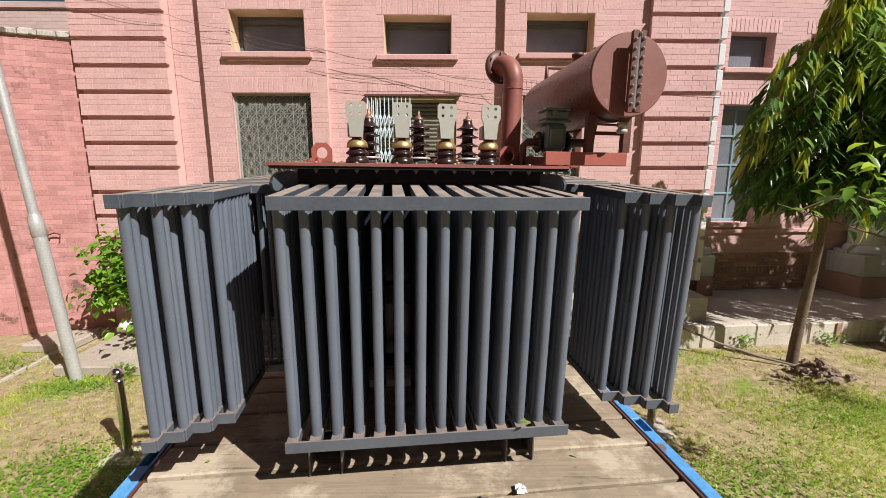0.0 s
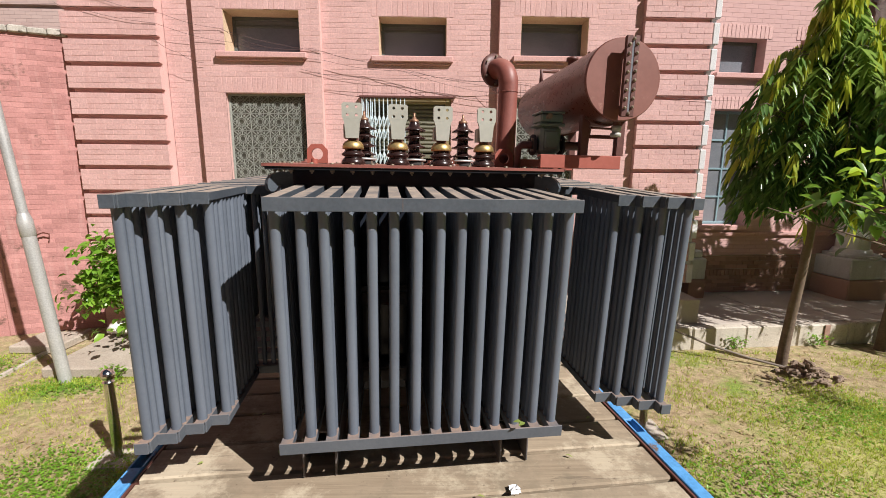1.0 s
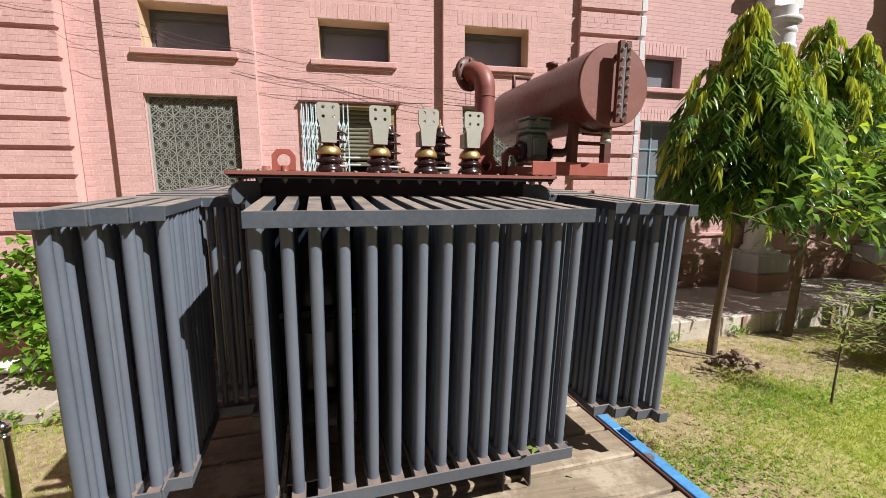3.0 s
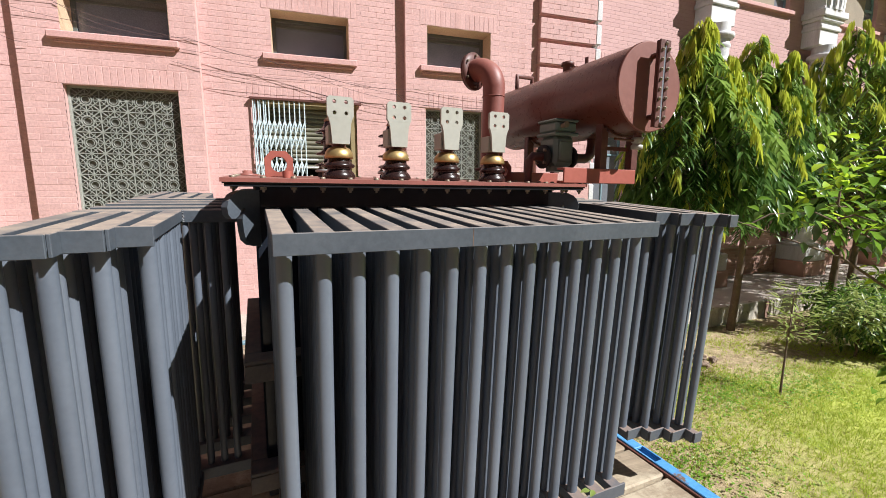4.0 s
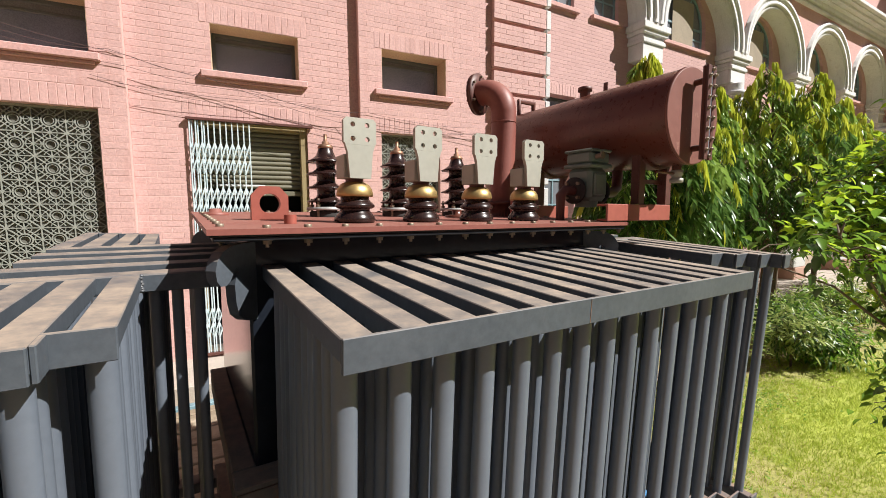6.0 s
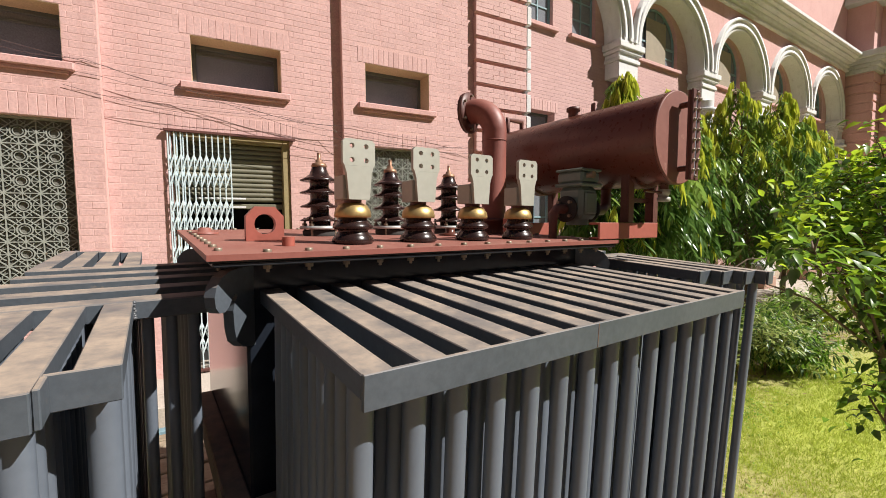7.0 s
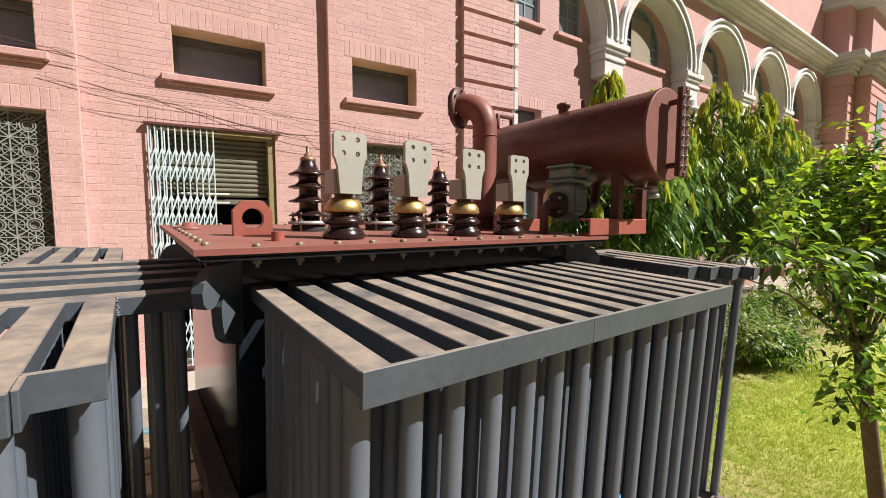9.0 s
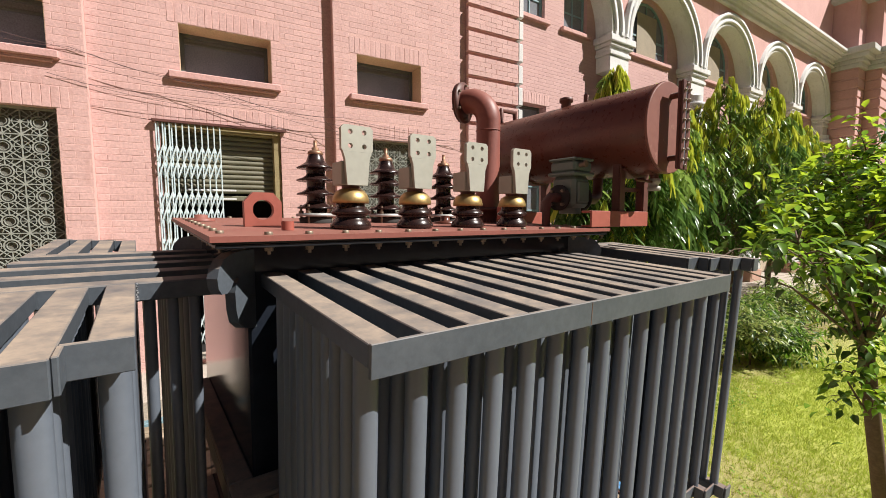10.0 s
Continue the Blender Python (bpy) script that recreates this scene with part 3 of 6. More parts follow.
def opening_window(name, x0, x1, z0, z1, y, material, glass, bars=(), label="", parent=None):
    w = thing(name, (at() if parent is None else parent) @ at((x0 + x1) / 2, y, z0), label, "window", kind="structure")
    h, k = (x1 - x0) / 2, z1 - z0
    f = 0.055
    g = Geo()
    g.box(-h, -h + f, 0, 0.06, 0, k, 0.005).box(h - f, h, 0, 0.06, 0, k, 0.005)
    g.box(-h + f, h - f, 0, 0.06, 0, f, 0.005).box(-h + f, h - f, 0, 0.06, k - f, k, 0.005)
    part("window_frame", g, material, w)
    part("pane", Geo().box(-h + f, h - f, 0.03, 0.036, f, k - f), glass, w, "dusty dark glass")
    for kind, v in bars:
        if kind == "v":
            part("glazing_bar", Geo().box(v - 0.018, v + 0.018, 0.005, 0.05, f, k - f, 0.004), material, w)
        else:
            part("glazing_bar", Geo().box(-h + f, h - f, 0.008, 0.048, v - 0.018, v + 0.018, 0.004), material, w)
    return w


for i, (x0, x1, z0, z1) in enumerate(HIGH):
    yf = 5.97 if i != 1 else 6.09
    opening_window(f"window_{i + 1}", x0, x1, z0, z1, yf + 0.33, M_FRAME, M_GLASS, [("h", 0.5)], "small high window with dusty glass in a grey frame")


def grille_thing(name, x0, x1, z0, z1, y):
    """A panel of welded ornamental bars: small rings, arcs and diagonals in square cells."""
    t = thing(name, at(x0, y, z0), "grey-green ornamental iron window grille before a dusty mesh screen", "grille", "window grilles", "structure")
    w, h = x1 - x0, z1 - z0
    part("mesh_screen", Geo().box(0.031, w - 0.031, 0.016, 0.024, 0.031, h - 0.031), M_MESH, t, "dusty wire mesh screen")
    fr = Geo().box(0, 0.03, -0.02, 0.045, 0, h, 0.004).box(w - 0.03, w, -0.02, 0.045, 0, h, 0.004)
    fr.box(0.03, w - 0.03, -0.02, 0.045, 0, 0.03, 0.004).box(0.03, w - 0.03, -0.02, 0.045, h - 0.03, h, 0.004)
    part("grille_frame", fr, M_GRILLE, t)
    nx, nz = max(2, round(w / 0.3)), round(h / 0.3)
    cx, cz = (w - 0.06) / nx, (h - 0.06) / nz
    s = min(cx, cz)

    def bar(g, pts, wd=0.0068):
        for (ax, az), (bx, bz) in zip(pts, pts[1:]):
            d = Vector((bx - ax, 0, bz - az))
            m = Matrix.Translation((ax, 0, az)) @ Matrix.Rotation(-math.atan2(d.z, d.x), 4, "Y")
            g.box(0, d.length, -0.012, 0.008, -wd, wd, 0.0, m=m)

    def arc(cx_, cz_, r, a0, a1, k):
        return [(cx_ + r * math.cos(a0 + (a1 - a0) * i / k), cz_ + r * math.sin(a0 + (a1 - a0) * i / k)) for i in range(k + 1)]

    cell = Geo()
    hx, hz = cx / 2, cz / 2
    r = 0.25 * s
    bar(cell, arc(0, 0, r, 0, 2 * math.pi, 16), 0.0060)
    bar(cell, arc(0, 0, 0.66 * r, 0, 2 * math.pi, 12), 0.0028)
    for q in range(4):
        a = math.pi / 2 * q
        bar(cell, [(r * math.cos(a), r * math.sin(a)), (hx * math.cos(a), hz * math.sin(a))], 0.0042)
        bar(cell, arc(hx * math.cos(a), hz * math.sin(a), 0.25 * s, a + math.pi - 1.35, a + math.pi + 1.35, 6), 0.0032)
        d = math.pi / 4 + a
        bar(cell, [(r * math.cos(d), r * math.sin(d)), (hx * (1 if math.cos(d) > 0 else -1), hz * (1 if math.sin(d) > 0 else -1))], 0.0056)
    bar(cell, [(-hx, -hz), (-hx, hz)], 0.0055)
    bar(cell, [(-hx, -hz), (hx, -hz)], 0.0055)
    bar(cell, [(-hx, 0), (0, hz), (hx, 0), (0, -hz), (-hx, 0)], 0.0036)
    me = cell.mesh("grille_cell", M_GRILLE)
    for i in range(nx):
        for k in range(nz):
            part("grille_cell", me, None, t, m=at(0.03 + cx * (i + 0.5), 0, 0.03 + cz * (k + 0.5)))
    return t


grille_thing("window_grille", *LOW[0], 6.08)
grille_thing("window_grille", *LOW[2], 6.08)

# door: a half-raised rolling shutter behind a folded lattice gate
x0, x1, z0, z1 = LOW[1]
door = thing("door_1", at(x0, 6.22, z0), "doorway with an olive rolling shutter raised halfway in an ochre frame", "door", kind="structure")
w, h = x1 - x0, z1 - z0
part("door_frame", Geo().box(0, 0.06, -0.1, 0.1, 0, h, 0.006).box(w - 0.10, w, -0.1, 0.1, 0, h, 0.006).box(0.06, w - 0.10, -0.1, 0.1, h - 0.09, h, 0.006), M_OCHRE, door, "ochre painted frame")
slat = Geo()
for k, (y, z) in enumerate([(0.02, 0.0), (0.0, 0.014), (-0.004, 0.033), (0.0, 0.052), (0.02, 0.066)]):
    slat.v += [(0.0, y, z), (w - 0.16, y, z)]
for k in range(4):
    slat.f.append((2 * k, 2 * k + 1, 2 * k + 3, 2 * k + 2))
    slat.s.append(True)
slat_mesh = slat.mesh("shutter_slat", M_SHUTTER)
for k in range(12):
    part("shutter_slat", slat_mesh, None, door, m=at(0.06, 0.02, h - 0.16 - 0.068 * k))
part("shutter_rail", Geo().box(0.06, w - 0.1, -0.01, 0.06, h - 1.01, h - 0.94, 0.008), M_SHUTTER, door)
for k in range(2):
    part("pale_bar", Geo().box(0.25, 0.86, -0.06, -0.045, h - 0.88 - 0.12 * k, h - 0.855 - 0.12 * k, 0.004), M_WHITE, door)
part("door_step", Geo().box(-0.05, w + 0.05, -0.12, 0.25, -0.02, 0.02, 0.006), M_CONC, door)
# near-black boxes stand in for the shade inside the doorway
solid("dark_interior", Geo().box(x0 - 0.8, x1 + 0.8, 8.4, 8.5, 0.5, 5.2).box(x0 - 0.9, x0 - 0.8, 6.5, 8.4, 0.5, 5.2).box(x1 + 0.8, x1 + 0.9, 6.5, 8.4, 0.5, 5.2).box(x0 - 0.8, x1 + 0.8, 6.5, 8.4, 5.1, 5.2).box(x0 - 0.8, x1 + 0.8, 6.5, 8.4, 0.7, 0.79), M_ROOM_SHADE,
      "room behind the doorway, its darkness painted as near-black walls", "room", kind="structure")
gate = thing("lattice_gate", at(x0 - 0.05, 6.045, z0), "pale blue folding lattice gate drawn to one side of the doorway", "gate")
GW = 0.72
up = Geo().box(-0.008, 0.008, -0.012, 0.012, 0.03, h - 0.02, 0.003).mesh("gate_upright", M_GATE)
for k in range(11):
    part("gate_upright", up, None, gate, m=at(0.01 + GW * k / 10, 0.0, 0))
    if k < 3:
        part("gate_upright", up, None, gate, m=at(0.035 + GW * k / 10, 0.026, 0))
scis = Geo()
for a, b in (((0, 0), (1, 1)), ((0, 1), (1, 0))):
    p, q = Vector((a[0] * GW / 10, 0.014 if a[1] else -0.014, a[1] * 0.21)), Vector((b[0] * GW / 10, 0.014 if a[1] else -0.014, b[1] * 0.21))
    d = q - p
    scis.box(0, d.length, -0.003, 0.003, -0.009, 0.009, 0, m=Matrix.Translation(p) @ Matrix.Rotation(-math.atan2(d.z, d.x), 4, "Y"))
sm = scis.mesh("gate_lattice", M_GATE)
for k in range(10):
    for z in [h - 0.52, h - 0.73, h - 1.12, h - 1.33, h - 1.72, h - 1.93, 0.45, 0.24]:
        part("gate_lattice", sm, None, gate, m=at(0.01 + GW * k / 10, 0.0, z))
part("gate_track", Geo().box(-0.03, w + 0.12, -0.03, 0.03, h - 0.02, h + 0.015, 0.004), M_DARKOX, gate, "rusty overhead track")
part("gate_track", Geo().box(-0.03, w + 0.12, -0.025, 0.025, 0.0, 0.03, 0.004), M_DARKOX, gate)

# white painted return at the corner of the quoin blocks
dp = thing("corner_trim", at(), "white painted return along the corner of the quoin blocks", "trim", kind="structure")
for k in range(17):
    z = 0.833 + 0.4055 * k
    part("trim_block", Geo().box(4.603, 4.715, 5.868, 6.62, z, z + 0.335, 0.012), M_WHITE, dp)
    part("trim_joint", Geo().box(4.603, 4.675, 5.93, 6.60, z + 0.3355, z + 0.405), M_WHITE, dp)

# red boundary wall to the left, running towards the lawn
A0, B0 = Vector((-5.86, 5.98, 0)), Vector((-9.6, 4.75, 0))
run = (A0 - B0).length
RM = Matrix.Translation(B0) @ Matrix.Rotation(math.atan2(A0.y - B0.y, A0.x - B0.x), 4, "Z")
rw = thing("wall_left", RM, "old boundary wall of crimson painted brick with dark patches where paint is lost", "wall", kind="structure")
g, core = Geo(), Geo()
core.box(0, run, 0.0022, 0.4, 0.0, 4.88)
core.box(run - 1.35, run - 1.28, -0.02, 0.05, 0.0, 4.5, 0.01)
brick_rows(g, rnd, 0.0, run, 0.02, 4.83, 0.0, [])
part("wall_core", core, M_RED_MORTAR, rw)
part("brickwork", g, M_RED, rw, kind="stuff")
for k in range(16):
    part("coping_stone", Geo().box(run * k / 16 + 0.004, run * (k + 1) / 16 - 0.004, -0.05, 0.45, 4.86, 4.955 + 0.012 * (k % 2), 0.015), M_COPING, rw, "worn whitewashed coping")
g = Geo().box(-13.5, -6.1, 9.6, 9.9, 0.0, 6.6).box(-13.6, -6.0, 9.55, 9.95, 6.6, 6.75, 0.02)
solid("wall_far_left", g, brick_face_mat("faded_far_brick", (0.46, 0.33, 0.30), (0.58, 0.45, 0.41), (0.40, 0.29, 0.26), 0.0), "faded brick wall of a building beyond the boundary wall", "wall", kind="structure")

# unseen walls added to close the yard behind the camera and cut sky light
solid("wall_south", Geo().box(-12.0, 34.0, -13.4, -13.0, 0.0, 8.5), M_PINK_PLASTER, "unseen plain plastered wall added across the yard to hold back sky light", "wall", kind="structure")
solid("wall_west", Geo().box(-12.0, -11.6, -13.0, 5.2, 0.0, 7.0), M_OLDBRICK, "unseen plain old brick wall added beside the yard to hold back sky light", "wall", kind="structure")

# ---- the wing with its arcade ----
W = Matrix.Translation((4.7, 6.85, 0)) @ Matrix.Rotation(WING_TURN, 4, "Z")
wing = thing("wall_wing", W, "recessed wing of pink brick with a white arcade on its upper storey", "facade", kind="structure")
SP, A1 = 3.97, 3.84
PIERS = [A1 + SP * k for k in range(5)]
BAY = [A1 + SP * (k + 0.5) for k in range(-1, 4)]
WOPEN = [(0.76, 1.66, 4.69, 5.32), (0.77, 1.70, 1.77, 4.03), (2.36, 3.22, 4.69, 5.32), (0.78, 1.57, 7.22, 8.95), (2.22, 3.05, 7.22, 8.95)]
WOPEN += [(b - 0.95, b + 0.95, 7.2, 7.8) for b in BAY[1:]]
WOPEN += [(b - 0.55, b + 0.55, 1.77, 4.03) for b in BAY[1:]]
wing_holes = [o if o[2] != 7.2 else (o[0], o[1], o[2], 8.75) for o in WOPEN]
edges = sorted({-1.0, 22.0, *[v for o in wing_holes for v in o[:2]]})
for xa, xb in zip(edges, edges[1:]):
    for za, zb in _columns(xa, xb, 0.0, 12.6, wing_holes):
        part("wall_panel", Geo().box(xa, xb, 0.0, 0.45, za, zb), M_WING, wing)
for b in BAY[1:]:
    g = Geo()
    # spandrels over the round window heads
    k = 10
    for i in range(k):
        t0, t1 = math.pi * i / k, math.pi * (i + 1) / k
        x0_, z0_, x1_, z1_ = b + 0.95 * math.cos(t0), 7.8 + 0.95 * math.sin(t0), b + 0.95 * math.cos(t1), 7.8 + 0.95 * math.sin(t1)
        g.add([(x0_, 0, z0_), (x0_, 0, 8.75), (x1_, 0, 8.75), (x1_, 0, z1_), (x0_, 0.3, z0_), (x1_, 0.3, z1_)], [(0, 1, 2, 3), (0, 3, 5, 4)])
    part("window_head", g, M_WING, wing)
old = Geo()
core2 = Geo().box(-0.4, 21.5, -0.03, 0.0, 0.39, 1.15)
part("plinth_core", core2, M_OLDMORTAR, wing, "old mortar")
brick_rows(old, rnd, 0.35, 3.2, 0.40, 0.72, -0.045, [])
soldiers(old, rnd, 0.35, 3.2, 0.72, 0.86, -0.045)
brick_rows(old, rnd, 0.35, 3.2, 0.87, 1.14, -0.045, [])
brick_rows(old, rnd, 4.4, 12.0, 0.40, 1.14, -0.045, [])
part("bare_brickwork", old, M_OLDBRICK, wing, "bare weathered brick plinth", kind="stuff")
part("plinth_band", Geo().box(-0.4, 21.5, -0.05, 0.0, 1.55, 1.63, 0.01), M_PINK_PLASTER, wing)
for o in WOPEN:
    e = 0.12
    soldiers_g = Geo()
    if o[2] in (4.69, 1.77):
        soldiers(soldiers_g, rnd, o[0] - 0.1, o[1] + 0.1, o[3], o[3] + 0.24, -0.006, 0.006)
        part("soldier_course", soldiers_g, M_PINK, wing)
    part("window_sill", Geo().box(o[0] - e, o[1] + e, -0.09, 0.1, o[2] - 0.1, o[2] - 0.002, 0.012), M_PINK_PLASTER, wing)
    hh = o[3] - o[2]
    opening_window("window_wing", o[0], o[1], o[2], o[3], 0.22 if o[2] < 7 else 0.09, M_BLUEFRAME if o[2] not in (4.69,) else M_FRAME, M_GLASS,
                        [("v", 0.0)] * (o[2] != 4.69) + [("h", hh * f) for f in ((0.25, 0.5, 0.75) if hh > 1.5 else (0.5,))] * (o[2] != 4.69),
                        "tall window with small panes in a faded blue frame" if o[2] != 4.69 else "small high window with dusty glass in a grey frame", W)
    if o[2] == 7.2:
        b = (o[0] + o[1]) / 2
        gg = Geo()
        pts = [(b + 0.92 * math.cos(math.pi * i / 12), 0.12, 7.8 + 0.92 * math.sin(math.pi * i / 12)) for i in range(13)]
        gg.tube(pts, 0.035, 6)
        for ang in (60, 90, 120):
            gg.tube([(b, 0.12, 7.82), (b + 0.9 * math.cos(radians(ang)), 0.12, 7.8 + 0.9 * math.sin(radians(ang)))], 0.02, 6)
        part("fanlight", gg, M_BLUEFRAME, wing)
        part("fanlight_glass", Geo().prism([(b + 0.95 * math.cos(math.pi * i / 12), 7.8 + 0.95 * math.sin(math.pi * i / 12)) for i in range(13)], 0.14, 0.15), M_GLASS, wing)
        part("curtain", Geo().box(o[0] + 0.45, o[0] + 1.42, 0.075, 0.083, o[2] + 0.06, 8.42), M_CURTAIN, wing, "drab blind")

# arcade: round columns on pedestals, moulded capitals, stepped arches
FRONT = -0.47


def arch_ring(g, b, r0, r1, y0, y1, z, k=28):
    for i in range(k):
        t0, t1 = math.pi * i / k, math.pi * (i + 1) / k
        q = [(b + r * math.cos(t), y, z + r * math.sin(t)) for t in (t0, t1) for r in (r0, r1) for y in (y0, y1)]
        # q: index = t*4 + r*2 + y
        g.add(q, [(0, 2, 6, 4), (0, 4, 5, 1), (2, 3, 7, 6)], True)


arc_z = 7.27
for b in BAY:
    g = Geo()
    arch_ring(g, b, 1.56, 1.66,  FRONT - 0.0, 0.0, arc_z)
    arch_ring(g, b, 1.66, 1.76,  FRONT - 0.05, 0.0, arc_z)
    arch_ring(g, b, 1.76, 1.84,  FRONT - 0.03, 0.0, arc_z)
    arch_ring(g, b, 1.84, 1.94,  FRONT - 0.09, 0.0, arc_z)
    for sgn in (-1, 1):
        for r0, r1, d in ((1.56, 1.66, 0.0), (1.66, 1.76, 0.05), (1.76, 1.84, 0.03), (1.84, 1.94, 0.09)):
            g.box(min(b + sgn * r0, b + sgn * r1), max(b + sgn * r0, b + sgn * r1), FRONT - d, 0.0, 7.19, arc_z)
    part("arch", g, M_WHITE, wing, "white moulded round arch")
for b in BAY:
    g = Geo()
    k = 16
    for i in range(k):
        t0, t1 = math.pi * i / k, math.pi * (i + 1) / k
        xa, za, xb, zb = b + 1.93 * math.cos(t0), arc_z + 1.93 * math.sin(t0), b + 1.93 * math.cos(t1), arc_z + 1.93 * math.sin(t1)
        g.add([(xa, FRONT + 0.02, za), (xa, FRONT + 0.02, 9.42), (xb, FRONT + 0.02, 9.42), (xb, FRONT + 0.02, zb)], [(0, 1, 2, 3)])
    part("spandrel", g, M_PINK_PLASTER, wing)
for x in PIERS:
    part("spandrel", Geo().box(x - 0.06, x + 0.06, FRONT + 0.021, 0.0, 7.19, 9.42), M_PINK_PLASTER, wing)
for x in PIERS:
    g = Geo()
    for hw, z0_, z1_, pr in ((0.40, 6.36, 6.74, 0.06), (0.44, 6.74, 6.84, 0.10), (0.41, 6.84, 6.94, 0.07), (0.47, 6.94, 7.03, 0.13), (0.52, 7.03, 7.19, 0.18)):
        g.box(x - hw, x + hw, FRONT + 0.12 - pr, 0.0, z0_, z1_, 0.015)
    part("capital", g, M_WHITE, wing, "white stepped capital")
    g = Geo().lathe([(0.265, 0.0), (0.262, 1.5), (0.25, 3.6), (0.24, 5.2)], (x, -0.32, 1.17), seg=28)
    for rr, zc in ((0.275, 4.40), (0.265, 4.72), (0.33, 4.93)):
        g.lathe([(0.24, -0.07), (rr - 0.02, -0.055), (rr, -0.02), (rr, 0.02), (rr - 0.02, 0.055), (0.24, 0.07)], (x, -0.32, 1.17 + zc), seg=28, close=False)
    g.lathe([(0.265, 0.16), (0.30, 0.15), (0.31, 0.11), (0.33, 0.09), (0.33, 0.0)], (x, -0.32, 1.17), seg=28, close=False)
    part("column", g, M_WHITE, wing, "round white column")
    part("pedestal", Geo().box(x - 0.46, x + 0.46, -0.76, 0.0, 0.76, 1.17, 0.02).lathe([(0.43, 0), (0.45, 0.03), (0.43, 0.06)], (x, -0.32, 1.17), seg=28), M_GREYWASH, wing, "grey whitewashed pedestal")
    part("pedestal_base", Geo().box(x - 0.49, x + 0.49, -0.80, 0.0, 0.35, 0.76, 0.02), M_OLDBRICK, wing, "red brick pedestal base")
g = Geo()
for z0_, z1_, pr in ((9.37, 9.45, 0.08), (9.45, 9.51, 0.03), (9.51, 9.64, 0.12), (9.64, 9.69, 0.24), (9.69, 9.78, 0.38), (9.78, 9.84, 0.50), (9.84, 9.96, 0.60)):
    g.box(-1.0, 20.0, FRONT - pr, 0.0, z0_, z1_, 0.012)
part("cornice", g, M_WHITE, wing, "white stepped cornice")
part("parapet", Geo().box(-1.0, 20.0, -0.35, 0.0, 9.96, 12.6, 0.01), M_PINK_PLASTER, wing)
# end pavilion with banded masonry
tower = thing("pavilion", W @ at(19.95, 0, 0), "banded pink masonry pavilion at the end of the wing", "facade", kind="structure")
z = 0.4
while z < 9.2:
    part("masonry_band", Geo().box(0, 9.0, -1.36, 3, z, z + 0.36, 0.02).box(1.0, 9.0, -1.9, -1.36, z, z + 0.36, 0.02), M_PINK_PLASTER, tower)
    part("joint_band", Geo().box(0.04, 9.0, -1.32, 3, z + 0.36, z + 0.42).box(1.04, 9.0, -1.86, -1.32, z + 0.36, z + 0.42), M_PINK_MORTAR, tower)
    z += 0.42
g = Geo()
for z0_, z1_, pr in ((9.22, 9.40, 0.1), (9.40, 9.56, 0.2), (9.56, 9.74, 0.36), (9.74, 10.0, 0.56)):
    g.box(-pr, 9.5, -1.36 - pr, 3, z0_, z1_, 0.02).box(1 - pr, 9.5, -1.9 - pr, -1.36 - pr, z0_, z1_, 0.02)
part("cornice", g, M_GREYWASH, tower)
part("upper_wall", Geo().box(0.1, 9, -1.26, 3, 10.0, 12.2).box(1.1, 9, -1.8, -1.26, 10.0, 12.2), M_PINK_PLASTER, tower)
part("window_frame", Geo().box(2.2, 3.2, -1.93, -1.86, 5.6, 8.2, 0.02), M_BLUEFRAME, tower)
part("top_cornice", Geo().box(-0.4, 9.5, -2.2, 3, 12.2, 12.6, 0.03), M_GREYWASH, tower)
# small pier by the corner
pier = thing("wall_pier", at(5.22, 6.62, 0.36), "small pier with a whitewashed cap on red brick", "pier", kind="structure")
part("pier_base", Geo().box(-0.17, 0.17, -0.15, 0.15, 0, 0.38, 0.01), M_OLDBRICK, pier)
part("pier_cap", Geo().box(-0.16, 0.16, -0.14, 0.14, 0.38, 0.80, 0.02).box(-0.1, 0.1, -0.1, 0.1, 0.80, 0.95, 0.03), M_GREYWASH, pier)

# ---- trailer ----
T = Matrix.Translation((-0.066, 0.058, 0)) @ Matrix.Rotation(radians(6.1), 4, "Z") @ Matrix.Rotation(radians(0.6), 4, "Y")
DECK = 1.457
trailer = thing("flatbed_trailer", T, "flatbed trailer with a worn plank deck and blue painted steel edges", "trailer")
XL, XR, Y0, Y1 = -1.183, 1.078, -2.6, 2.76
part("chassis", Geo().box(-0.55, -0.45, Y0 + 0.1, Y1 - 0.1, 1.14, 1.40, 0.01).box(0.35, 0.45, Y0 + 0.1, Y1 - 0.1, 1.14, 1.40, 0.01)
     .box(XL + 0.02, XR - 0.02, Y0 + 0.1, Y0 + 0.2, 1.25, 1.40, 0.01).box(XL + 0.02, XR - 0.02, Y1 - 0.2, Y1 - 0.1, 1.25, 1.40, 0.01).box(XL + 0.02, XR - 0.02, 0, 0.1, 1.25, 1.40, 0.01), M_BASE, trailer)


def side_rail(x0, x1, lip):
    """A channel edge with stake pockets cut through its top flange."""
    g = Geo()
    holes = [y for y in (-1.75, 0.40, 2.3)]
    edges = [Y0] + [v for h_ in holes for v in (h_ - 0.055, h_ + 0.055)] + [Y1]
    for a, b in zip(edges[::2], edges[1::2]):
        g.box(x0, x1, a, b, DECK - 0.004, DECK + 0.012, 0.003)
    for h_ in holes:
        g.box(x0, x0 + 0.008, h_ - 0.055, h_ + 0.055, DECK - 0.12, DECK + 0.012).box(x1 - 0.008, x1, h_ - 0.055, h_ + 0.055, DECK - 0.12, DECK + 0.012)
    xo = x1 - 0.01 if lip > 0 else x0
    g.box(xo, xo + 0.01, Y0, Y1, DECK - 0.14, DECK - 0.005, 0.003)
    return g


